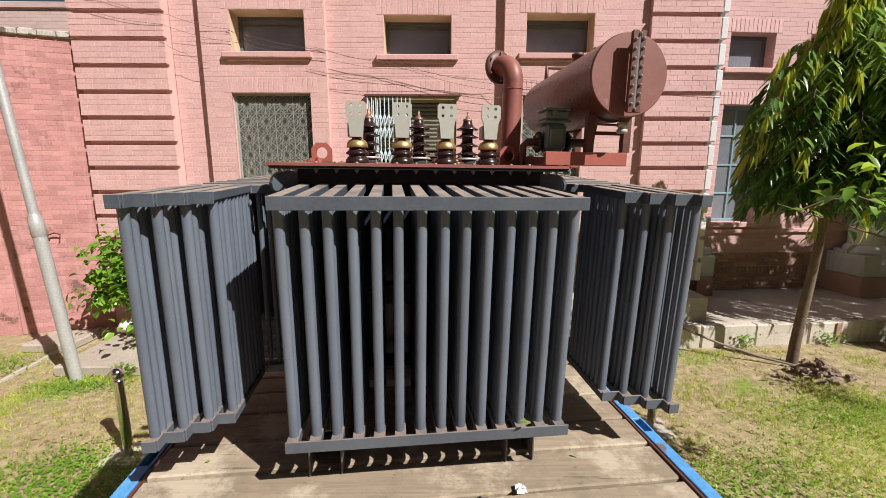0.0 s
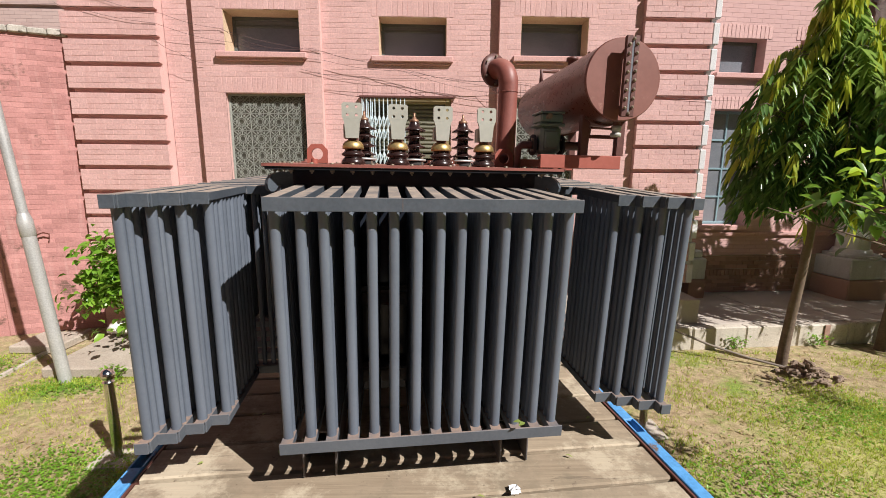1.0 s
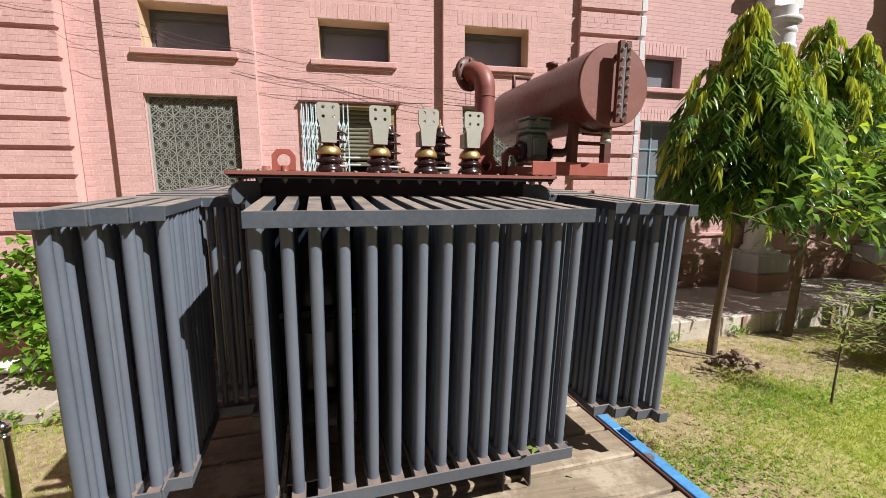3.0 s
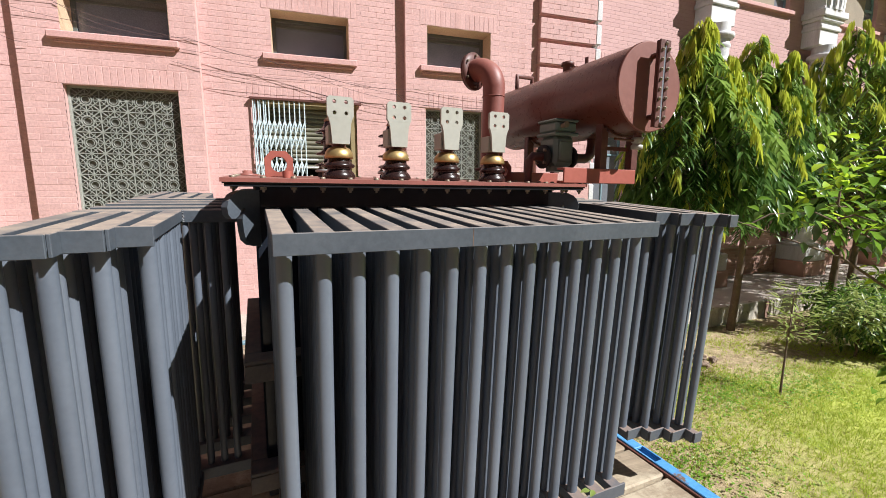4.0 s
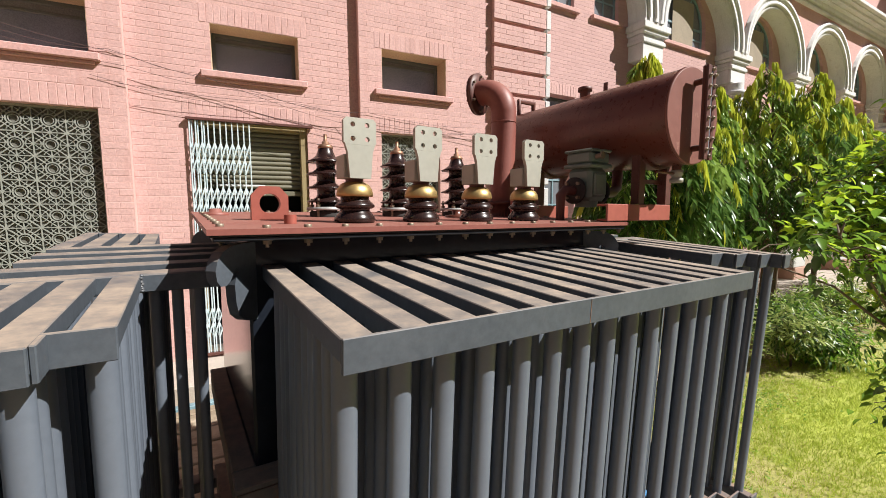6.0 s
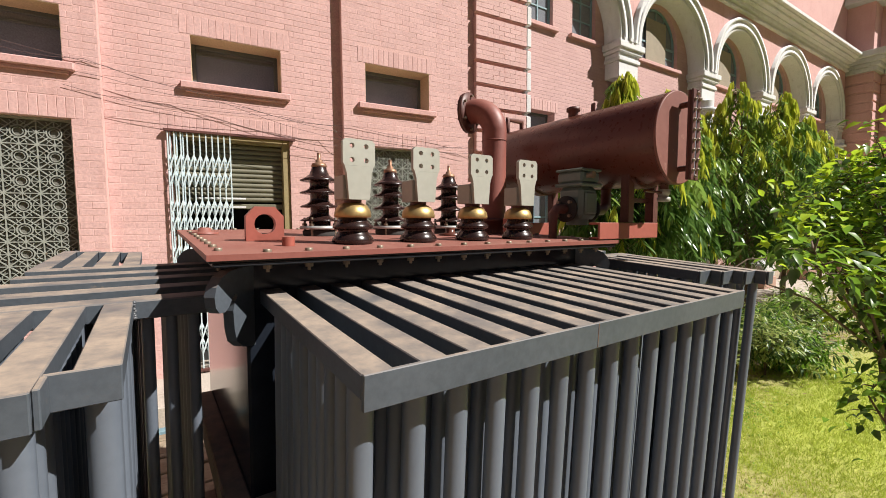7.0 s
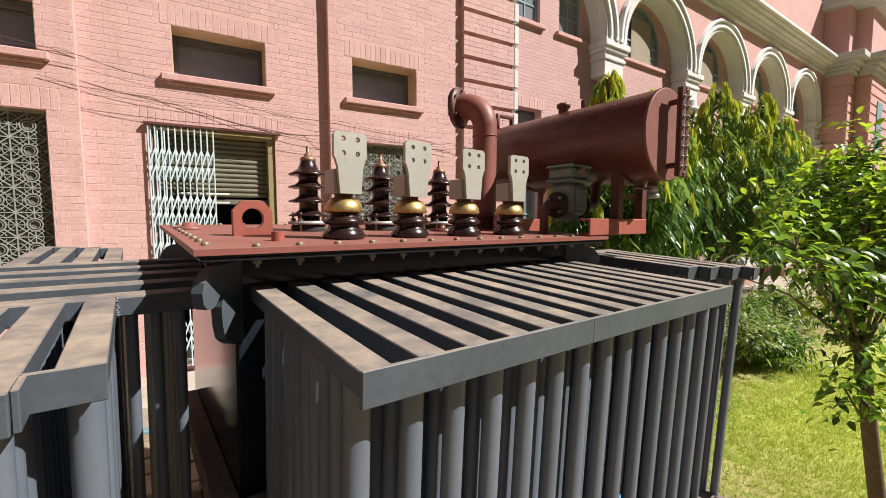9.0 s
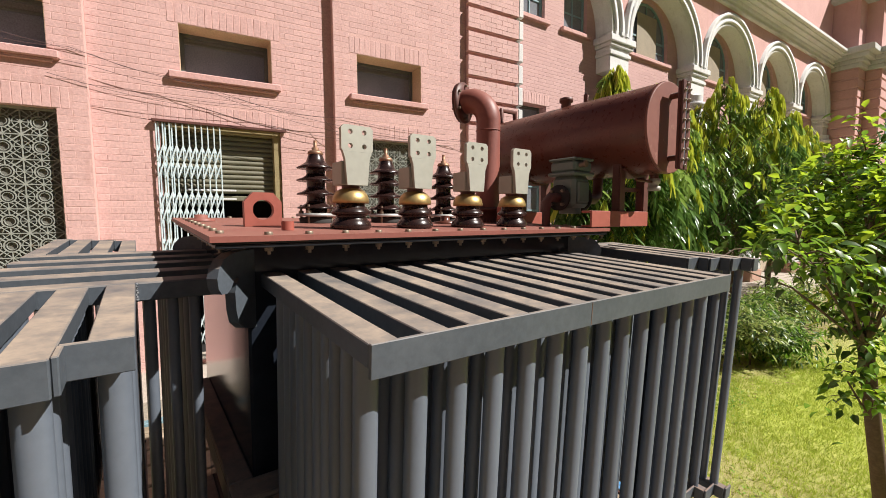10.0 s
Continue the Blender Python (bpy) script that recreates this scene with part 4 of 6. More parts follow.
part("side_rail", side_rail(XR + 0.008, XR + 0.068, 1), M_BLUE, trailer, "blue painted steel edge with stake pockets, rust showing")
part("side_rail", side_rail(XL - 0.068, XL - 0.008, -1), M_BLUE, trailer, "blue painted steel edge with stake pockets, rust showing")
part("inner_angle", Geo().box(XR - 0.006, XR + 0.004, Y0, Y1, DECK - 0.08, DECK + 0.006), M_DARKOX, trailer, "rusty angle iron")
part("inner_angle", Geo().box(XL - 0.004, XL + 0.006, Y0, Y1, DECK - 0.08, DECK + 0.006), M_DARKOX, trailer, "rusty angle iron")
part("end_rail", Geo().box(XL - 0.068, XR + 0.068, Y1, Y1 + 0.06, DECK - 0.14, DECK + 0.012, 0.004), M_BLUEFRAME, trailer, "faded pale blue end rail")
part("end_rail", Geo().box(XL - 0.068, XR + 0.068, Y0 - 0.06, Y0, DECK - 0.14, DECK + 0.012, 0.004), M_BLUE, trailer)
for ya in (-1.6, 1.3):
    part("axle", Geo().cyl((-0.95, ya, 0.45), (0.85, ya, 0.45), 0.05, 12).box(-0.53, -0.47, ya - 0.3, ya + 0.3, 0.5, 1.2, 0.01).box(0.37, 0.43, ya - 0.3, ya + 0.3, 0.5, 1.2, 0.01), M_BASE, trailer)
    for xw in (-0.95, 0.85):
        g = Geo().lathe([(0.25, -0.11), (0.42, -0.11), (0.455, -0.07), (0.455, 0.07), (0.42, 0.11), (0.25, 0.11)], (xw, ya, 0.455), (1, 0, 0), 28)
        part("wheel", g, M_RUBBER, trailer)
rnd = random.Random(7)
y, k = Y0, 0
while y < Y1 - 0.02:
    wd = min(rnd.choice((0.19, 0.215, 0.235, 0.25)), Y1 - y)
    g = Geo()
    segs = 10
    xs = [XL + 0.01 + (XR - XL - 0.02) * i / segs for i in range(segs + 1)]
    zt = DECK + rnd.uniform(-0.006, 0.003)
    sag = [rnd.uniform(-0.003, 0.003) for _ in xs]
    ya = [y + 0.004 + rnd.uniform(0, 0.006) for _ in xs]
    yb = [y + wd - 0.004 - rnd.uniform(0, 0.006) for _ in xs]
    prof = lambda i: [(xs[i], ya[i], zt - 0.05), (xs[i], ya[i], zt - 0.006 + sag[i]), (xs[i], ya[i] + 0.008, zt + sag[i]), (xs[i], yb[i] - 0.008, zt + sag[i]), (xs[i], yb[i], zt - 0.006 + sag[i]), (xs[i], yb[i], zt - 0.05)]
    for i in range(segs + 1):
        g.v += prof(i)
    for i in range(segs):
        for q in range(5):
            g.f.append((i * 6 + q, i * 6 + q + 1, (i + 1) * 6 + q + 1, (i + 1) * 6 + q))
            g.s.append(False)
    part("plank", g, M_WOOD, trailer)
    y += wd
    k += 1

# ---- transformer ----
tr = thing("power_transformer", T, "grey oil-cooled power transformer with a red oxide lid on a trailer", "transformer")


def lid_z(y):
    return 2.762 + 0.032 * (y - 0.44)


TX0, TX1, TY0, TY1 = -0.58, 0.58, 0.555, 1.365
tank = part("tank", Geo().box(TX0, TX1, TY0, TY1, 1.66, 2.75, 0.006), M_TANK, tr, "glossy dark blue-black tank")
fl = Geo()
for a in ((-0.655, 0.655, 0.447, TY0), (-0.655, 0.655, TY1, 1.472), (-0.655, TX0, TY0, TY1), (TX1, 0.655, TY0, TY1)):
    fl.box(*a, 2.7365, 2.7455, 0.002)
fl.v = [(x, y, z + 0.032 * (y - 0.44)) for x, y, z in fl.v]
part("flange", fl, M_FLANGE, tank)
for z in (2.182, 1.80):
    for sx in (-1, 1):
        xa, xb, xc = sx * 0.632, sx * TX1, sx * 0.623
        part("stiffener", Geo().box(min(xa, xb), max(xa, xb), TY0, TY1 - 0.06, z, z + 0.014, 0.003), M_BASE, tank, "dusty welded stiffener ledge")
        part("stiffener_skirt", Geo().box(min(xa, xc), max(xa, xc), TY0, TY1 - 0.08, z - 0.06, z - 0.001, 0.002), M_BASE, tank)
    part("stiffener", Geo().box(-0.632, 0.632, TY0 - 0.075, TY0 - 0.001, z, z + 0.014, 0.003), M_BASE, tank, "dusty welded stiffener ledge")
    part("stiffener_skirt", Geo().box(-0.632, 0.632, TY0 - 0.075, TY0 - 0.066, z - 0.06, z - 0.001, 0.002), M_BASE, tank)


def hook(x, y, sx, sy):
    """A thick flame-cut lifting hook standing diagonally at a tank corner: a horn over a sling groove and a broad foot."""
    out = [(-0.02, 2.55), (0.0, 2.548), (0.030, 2.556), (0.048, 2.574), (0.056, 2.600), (0.058, 2.640), (0.054, 2.660), (0.046, 2.668), (0.050, 2.676), (0.062, 2.668), (0.072, 2.652), (0.084, 2.643),
           (0.098, 2.644), (0.110, 2.656), (0.113, 2.676), (0.106, 2.696), (0.090, 2.713), (0.066, 2.724), (0.03, 2.727), (-0.02, 2.727)]
    r = random.Random(int(100 * (x + 3 * y)) + 900)
    out = [(o + (r.uniform(-0.0016, 0.0016) if o > 0.01 else 0), z + r.uniform(-0.001, 0.001)) for o, z in out]
    m = at(x, y) @ Matrix.Rotation(math.atan2(sy, sx), 4, "Z")
    part("lifting_hook", Geo().prism(out, -0.012, 0.012).moved(m), M_PAINT, tank, "thick flame-cut lifting hook")


hook(TX0, TY0, -1, -1)
hook(TX1, TY0, 1, -1)
hook(TX0, TY1, -1, 1)
hook(TX1, TY1, 1, 1)
for x0_, x1_ in ((-0.505, -0.365), (0.345, 0.475)):
    g = Geo().box(x0_, x0_ + 0.008, 0.215, 1.75, DECK, 1.64, 0.002).box(x1_ - 0.008, x1_, 0.215, 1.75, DECK, 1.64, 0.002)
    g.box(x0_ + 0.008, x1_ - 0.008, 0.26, 1.75, 1.63, 1.638, 0.002).box(x0_, x1_, 0.6, 1.3, 1.641, 1.661)
    part("skid", g, M_BASE, tr, "steel channel skid")

# lid, sloping a little up towards the back
g = Geo()
za, zb = lid_z(0.44), lid_z(1.48)
g.add([(-0.665, 0.44, za - 0.012), (0.665, 0.44, za - 0.012), (0.665, 1.48, zb - 0.012), (-0.665, 1.48, zb - 0.012),
       (-0.665, 0.44, za), (0.665, 0.44, za), (0.665, 1.48, zb), (-0.665, 1.48, zb)], [(0, 3, 2, 1), (4, 5, 6, 7), (0, 1, 5, 4), (1, 2, 6, 5), (2, 3, 7, 6), (3, 0, 4, 7)])
lid = part("lid", g, M_LID, tr, "red oxide primed lid plate")
gk = Geo()
gk.add([(-0.66, 0.446, za - 0.0165), (0.66, 0.446, za - 0.0165), (0.66, 1.47, zb - 0.0165), (-0.66, 1.47, zb - 0.0165), (-0.66, 0.446, za - 0.012), (0.66, 0.446, za - 0.012), (0.66, 1.47, zb - 0.012), (-0.66, 1.47, zb - 0.012)],
       [(0, 1, 5, 4), (1, 2, 6, 5), (2, 3, 7, 6), (3, 0, 4, 7)])
part("gasket", gk, M_RUBBER, lid)
bolt_geo = Geo().lathe([(0.0088, 0.0), (0.0088, 0.0045), (0.0078, 0.006)], seg=6).cyl((0, 0, -0.042), (0, 0, 0), 0.0038, 8)
bolt_geo.lathe([(0.0088, -0.035), (0.0088, -0.0275)], seg=6).lathe([(0.0112, -0.0275), (0.0112, -0.0255)], seg=10)
bolt_mesh = bolt_geo.mesh("bolt", M_ZINC)
spots = [(-0.552 + 0.0858 * i, 0.468) for i in range(15)] + [(-0.552 + 0.0858 * i, 1.45) for i in range(15)]
spots += [(sx * 0.635, 0.53 + 0.095 * i) for sx in (-1, 1) for i in range(9)]
rnd = random.Random(2)
for x, y in spots:
    part("bolt", bolt_mesh, None, lid, m=at(x, y, lid_z(y)) @ Matrix.Rotation(rnd.uniform(0, 1), 4, "Z"))
for x, y in ((-0.489, 0.79), (0.47, 0.79)):
    z = lid_z(y)
    out = [(-0.049, 0), (0.049, 0), (0.049, 0.068), (0.026, 0.094), (-0.026, 0.094), (-0.049, 0.068)]
    turns = sorted([2 * math.pi * i / 20 for i in range(20)] + [math.atan2(oz - 0.046, ox) % (2 * math.pi) for ox, oz in out])
    NL = len(turns)
    ring = [(0.028 * math.cos(a), 0.046 + 0.028 * math.sin(a)) for a in turns]
    gl = Geo()
    # plate with a round eye: strips from the eye to the outline
    dense = []
    for a in turns:
        d = (math.cos(a), math.sin(a))
        best = 9.0
        for (ax, az), (bx, bz) in zip(out, out[1:] + out[:1]):
            ex_, ez_ = bx - ax, bz - az
            den = d[0] * ez_ - d[1] * ex_
            if abs(den) > 1e-9:
                s_ = ((ax) * ez_ - (az - 0.046) * ex_) / den
                u_ = ((ax) * d[1] - (az - 0.046) * d[0]) / den
                if s_ > 0 and -1e-6 <= u_ <= 1 + 1e-6:
                    best = min(best, s_)
        dense.append((best * d[0], 0.046 + best * d[1]))
    for i in range(NL):
        j = (i + 1) % NL
        for yy, flip in ((-0.012, False), (0.012, True)):
            q = [(ring[i][0], yy, ring[i][1]), (dense[i][0], yy, dense[i][1]), (dense[j][0], yy, dense[j][1]), (ring[j][0], yy, ring[j][1])]
            gl.add(q, [(0, 3, 2, 1) if flip else (0, 1, 2, 3)])
        gl.add([(ring[i][0], -0.012, ring[i][1]), (ring[j][0], -0.012, ring[j][1]), (ring[j][0], 0.012, ring[j][1]), (ring[i][0], 0.012, ring[i][1])], [(0, 1, 2, 3)])
        gl.add([(dense[i][0], -0.012, dense[i][1]), (dense[j][0], -0.012, dense[j][1]), (dense[j][0], 0.012, dense[j][1]), (dense[i][0], 0.012, dense[i][1])], [(0, 3, 2, 1)])
    part("lifting_lug", gl, M_BEAM, lid, "orange-red lifting lug with a round eye", m=at(x, y, z))
part("threaded_stub", Geo().cyl((0, 0, 0), (0, 0, 0.022), 0.015, 16), M_BEAM, lid, m=at(-0.475, 0.60, lid_z(0.60)))
part("cover_disc", Geo().lathe([(0.042, 0), (0.042, 0.006), (0.02, 0.009), (0.02, 0.02), (0.012, 0.022)], seg=20), M_LID, lid, m=at(-0.62 + 0.02, 1.16, lid_z(1.16)))
for x, y in ((0.12, 1.2), (0.20, 0.86)):
    part("cover_disc", Geo().lathe([(0.045, 0), (0.045, 0.008), (0.018, 0.011), (0.018, 0.03)], seg=20), M_OXIDE, lid, m=at(x, y, lid_z(y)))


# radiators: hung at a slight pitch, their headers rising towards the tank
HZ0, HZ1, BZ0, BZ1 = 2.598, 2.645, 1.685, 1.732
SLAT = 0.034


def pitched(degrees, tall=1.0):
    return at(0, 0, HZ1) @ Matrix.Rotation(radians(degrees), 4, "X") @ Matrix.Diagonal((1, 1, tall, 1)) @ at(0, 0, -HZ1)



tube_mesh = Geo().cyl((0, 0, BZ0 + SLAT - 0.004), (0, 0, HZ1 - SLAT + 0.004), 0.0185, 16).moved(Matrix.Diagonal((1, 0.78, 1, 1))).mesh("tube", M_TUBE)
thin_mesh = Geo().cyl((0, 0, BZ0 + SLAT - 0.004), (0, 0, HZ1 - SLAT + 0.004), 0.0115, 12).mesh("thin_tube", M_TUBE)
rnd = random.Random(41)


def bars(rad, boxes, deep=SLAT):
    """Flat header bars, one above and one below each row of tubes, each laid a hair out of true."""
    for x0_, x1_, y0_, y1_ in boxes:
        d = rnd.uniform(-0.0012, 0.0008)
        part("header_bar", Geo().box(x0_, x1_, y0_, y1_, HZ1 - deep + d, HZ1 - 0.0012 + d, 0.0015), M_PAINT, rad)
        part("header_bar", Geo().box(x0_, x1_, y0_, y1_, BZ0 + 0.0012, BZ0 + deep, 0.0015), M_FOOT, rad)


def faces(rad, boxes):
    """Closing plates, taller than the bars, across the free ends."""
    for x0_, x1_, y0_, y1_ in boxes:
        part("end_strip", Geo().box(x0_, x1_, y0_, y1_, HZ0, HZ1, 0.0015), M_PAINT, rad)
        part("end_strip", Geo().box(x0_, x1_, y0_, y1_, BZ0, BZ1, 0.0015), M_FOOT, rad)


def tubes(rad, spots_):
    for x, y in spots_:
        part("tube", tube_mesh, None, rad, m=at(x + rnd.gauss(0, 0.0012), y + rnd.gauss(0, 0.0012), 0))


def bead(rad, x, y, z0_, z1_, w=0.004):
    """A lumpy upright weld."""
    g_ = Geo()
    n_ = max(3, int((z1_ - z0_) / 0.0045))
    for q_ in range(n_):
        r_ = w * rnd.uniform(0.7, 1.15)
        c_ = Vector((x + rnd.gauss(0, 0.0006), y + rnd.gauss(0, 0.0006), z0_ + (z1_ - z0_) * (q_ + 0.5) / n_))
        g_.lathe([(0.0008, -r_), (r_ * 0.8, -r_ * 0.5), (r_, 0), (r_ * 0.8, r_ * 0.5), (0.0008, r_)], c_, seg=6, close=False)
    part("weld_bead", g_, M_WELD, rad, "rough weld bead")


BX = [-0.5285] + [-0.4450 + 0.0808 * i for i in range(13)]
rad = part("radiator", Geo().box(-0.5505, 0.5505, -0.002, 0.005, HZ0, HZ1, 0.0012), M_PAINT, tr, "grey radiator bank of round tubes between header bars", m=pitched(3.0))
part("end_strip", Geo().box(-0.55, 0.55, -0.002, 0.005, BZ0, BZ1, 0.0012), M_FOOT, rad)
bars(rad, [(x - 0.022, x + 0.022, 0.0052, TY0 + 0.03) for x in BX])
tubes(rad, [(x, 0.056 + 0.0425 * k) for x in BX for k in range(10)])
part("weld_seam", Geo().box(-0.0968, -0.0953, -0.0026, -0.001, HZ0 + 0.002, HZ1 - 0.001), M_RUSTLINE, rad, "thin rusty seam")
for x in BX:
    bead(rad, x + 0.022, 0.006, HZ1 - 0.010, HZ1 - 0.003, 0.0026)
YC = 0.96
for sgn, S0, PITCH, YI, STEP, PIPES in ((-1, 0.782, 0.0735, 0.188, 0.051, (0.635, 0.787, 0.94, 1.092, 1.245)), (1, 0.812, 0.084, 0.222, 0.040, (0.68, 0.82, 0.96, 1.10, 1.24))):
    def fx(a, b):
        return (min(sgn * a, sgn * b), max(sgn * a, sgn * b))

    FAR = S0 + 3 * PITCH + 0.047
    rad = part("radiator", Geo().box(*fx(TX1 - 0.002, FAR), PIPES[0] - 0.03, PIPES[0] + 0.03, HZ1 - 0.042, HZ1 - 0.0008, 0.003), M_PAINT, tr, "grey side radiator with stepped header bars", m=pitched(1.8, 0.969) if sgn < 0 else pitched(3.0, 1.01))
    bars(rad, [(*fx(TX1 - 0.002, FAR), yp - 0.03, yp + 0.03) for yp in PIPES[1:]], 0.042)
    part("header_bar", Geo().box(*fx(TX1 - 0.002, FAR), PIPES[0] - 0.03, PIPES[0] + 0.03, BZ0, BZ0 + 0.042, 0.0015), M_FOOT, rad)
    boxes, ends, spots_ = [], [], []
    for i in range(4):
        sx_, yi = S0 + PITCH * i, YI - STEP * i
        end = sx_ + (PITCH - 0.001 if i < 3 else 0.047)
        for front in (True, False):
            def yy(a, b):
                return (a, b) if front else (2 * YC - b, 2 * YC - a)

            ends.append((*fx(sx_, end), *yy(yi, yi + 0.007)))
            edge = PIPES[0] - 0.0305 if front else 2 * YC - PIPES[-1] - 0.0305
            boxes.append((*fx(sx_, sx_ + 0.047), *yy(yi + 0.0075, edge)))
            if i < 3:  # the side of the step, up to the next finger
                ends.append((*fx(end - 0.006, end + 0.0012), *yy(yi - STEP + 0.0072, yi - 0.0003)))
            yt = yi + 0.052
            while yt < edge - 0.012:
                spots_.append((sgn * (sx_ + 0.0235), yt if front else 2 * YC - yt))
                yt += 0.0425
        if i:
            bead(rad, sgn * (sx_ - 0.002), YI - STEP * (i - 1) - 0.0015, HZ0 + 0.003, HZ1 - 0.003, 0.003)
    bars(rad, boxes)
    faces(rad, ends)
    tubes(rad, spots_)
    bead(rad, sgn * (S0 - 0.001), PIPES[0] - 0.033, HZ0 + 0.008, HZ1 - 0.001, 0.0042)
    for yp in PIPES:
        for xt in (0.676, 0.718, 0.760, 0.803):
            part("thin_tube", thin_mesh, None, rad, m=at(sgn * xt, yp, 0))

# low-voltage bushings with flag terminals


def holed_plate(half, z0, z1, cut, holes, hole_r, y0, y1):
    """An upright plate with chamfered upper corners and four through holes, one in each quarter."""
    g, zm = Geo(), (z0 + z1) / 2
    for (hx, hz) in holes:
        sx = 1 if hx > 0 else -1
        if hz > zm:
            ring = [(0, zm), (sx * half, zm), (sx * half, z1 - cut), (sx * (half - cut), z1), (0, z1)]
        else:
            ring = [(0, z0), (sx * (half - 0.004), z0), (sx * half, z0 + 0.006), (sx * half, zm), (0, zm)]
        if sx < 0:
            ring = ring[::-1]
        angles = sorted([2 * math.pi * k / 16 - math.pi + 0.01 for k in range(16)] + [math.atan2(b - hz, a - hx) for a, b in ring])
        inner, outer = [], []
        for a in angles:
            d = (math.cos(a), math.sin(a))
            far = 9.0
            for (ax, az), (bx, bz) in zip(ring, ring[1:] + ring[:1]):
                nx, nz = bz - az, ax - bx
                along = nx * d[0] + nz * d[1]
                if along > 1e-9:
                    far = min(far, (nx * (ax - hx) + nz * (az - hz)) / along)
            inner.append((hx + hole_r * d[0], hz + hole_r * d[1]))
            outer.append((hx + far * d[0], hz + far * d[1]))
        n = len(angles)
        verts = [(a, y, b) for y in (y0, y1) for a, b in inner + outer]
        fs = []
        for k in range(n):
            q = (k + 1) % n
            fs += [(k, q, n + q, n + k), (2 * n + k, 3 * n + k, 3 * n + q, 2 * n + q), (k, 2 * n + k, 2 * n + q, q), (n + k, n + q, 3 * n + q, 3 * n + k)]
        g.add(verts, fs)
    return g


for i in range(4):
    x = -0.301 + 0.2067 * i
    yb = 0.617
    b = part("low_voltage_bushing", Geo().lathe([(0.050, 0.0), (0.0555, 0.004), (0.055, 0.012), (0.048, 0.023), (0.0405, 0.031), (0.0395, 0.036), (0.049, 0.039), (0.0535, 0.043), (0.0525, 0.048), (0.043, 0.056), (0.0385, 0.062), (0.038, 0.074)], seg=32),
             M_PORC, tr, "brown glazed bushing with a brass cap and flag terminal", m=at(x, yb, lid_z(yb)))
    part("brass_cap", Geo().lathe([(0.036, 0.069), (0.0485, 0.070), (0.0495, 0.076), (0.0465, 0.090), (0.038, 0.102), (0.027, 0.108), (0.022, 0.109)], seg=32), M_BRASS, b, "domed brass cap")
    part("stem", Geo().cyl((0, 0, 0.108), (0, 0, 0.117), 0.024, 20), M_DARKOX, b)
    pl = holed_plate(0.0445, 0.202, 0.27, 0.008, [(hx, hz) for hx in (-0.0195, 0.0195) for hz in (0.217, 0.253)], 0.0066, -0.047, -0.034)
    pl.prism([(-0.029, 0.116), (0.029, 0.116), (0.0345, 0.183), (0.0405, 0.2018), (-0.0405, 0.2018), (-0.0345, 0.183)], -0.047, -0.034)
    pl.box(-0.04, 0.022, -0.033, 0.03, 0.117, 0.178, 0.002)
    part("flag_terminal", pl, M_PALM, b, "tinned flag terminal with four holes")

# high-voltage bushings
for i in range(3):
    x, yb = -0.267 + 0.2745 * i, 0.985
    prof = [(0.036, 0.0), (0.036, 0.05)]
    for k in range(3):
        z = 0.052 + 0.047 * k
        prof += [(0.031, z), (0.034, z + 0.003), (0.061, z - 0.003), (0.0655, z - 0.001), (0.062, z + 0.003), (0.046, z + 0.008), (0.034, z + 0.016), (0.031, z + 0.024)]
    prof += [(0.033, 0.188), (0.034, 0.190), (0.062, 0.186), (0.064, 0.189), (0.048, 0.197), (0.033, 0.208), (0.026, 0.226), (0.024, 0.234)]
    prof = [p for p in prof if not 0.186 < p[1] < 0.1885]
    b = part("high_voltage_bushing", Geo().lathe(prof, seg=32), M_PORC, tr, "tall ribbed brown porcelain bushing", m=at(x, yb, lid_z(yb)))
    part("clamp_flange", Geo().lathe([(0.05, 0.022), (0.066, 0.022), (0.068, 0.026), (0.066, 0.032), (0.05, 0.034)], seg=24), M_GALV, b, "grey clamp flange")
    part("base_ring", Geo().lathe([(0.056, 0.0), (0.058, 0.016), (0.05, 0.02)], seg=24), M_RUBBER, b)
    part("terminal_cap", Geo().lathe([(0.024, 0.233), (0.027, 0.238), (0.022, 0.247), (0.012, 0.25), (0.012, 0.258), (0.006, 0.259), (0.006, 0.283)], seg=16), M_COPPER, b, "copper terminal stud")
    for q in range(4):
        a = math.pi / 4 + math.pi / 2 * q
        part("clamp_bolt", Geo().cyl((0.057 * math.cos(a), 0.057 * math.sin(a), 0.0), (0.057 * math.cos(a), 0.057 * math.sin(a), 0.062), 0.0042, 8).lathe([(0.009, 0.034), (0.009, 0.042)], (0.057 * math.cos(a), 0.057 * math.sin(a), 0), seg=6), M_ZINC, b)

# vent pipe with an elbow
px, py = 0.535, 0.985
zb_ = lid_z(py)
bd = Vector((-0.42, 0.90, 0)).normalized()
R = 0.10
pts = [Vector((px, py, zb_)), Vector((px, py, 3.237))]
for i in range(1, 13):
    a = math.pi / 2 * i / 12
    pts.append(Vector((px, py, 3.237)) + bd * (R * (1 - math.cos(a))) + Vector((0, 0, R * math.sin(a))))
pts.append(pts[-1] + bd * 0.02 + Vector((0, 0, -0.004)))
vent = part("vent_pipe", Geo().tube(pts, 0.055, 24), M_LID, tr, "red oxide vent pipe bent over at its top")
part("vent_flange", Geo().lathe([(0.05, 0.0), (0.092, 0.0), (0.092, 0.012), (0.05, 0.012)], pts[-1], bd, 28).lathe([(0.05, 0.014), (0.090, 0.014), (0.090, 0.022), (0.02, 0.022)], pts[-1], bd, 28), M_DARKOX, vent)
q = bd.to_track_quat("Z", "Y")
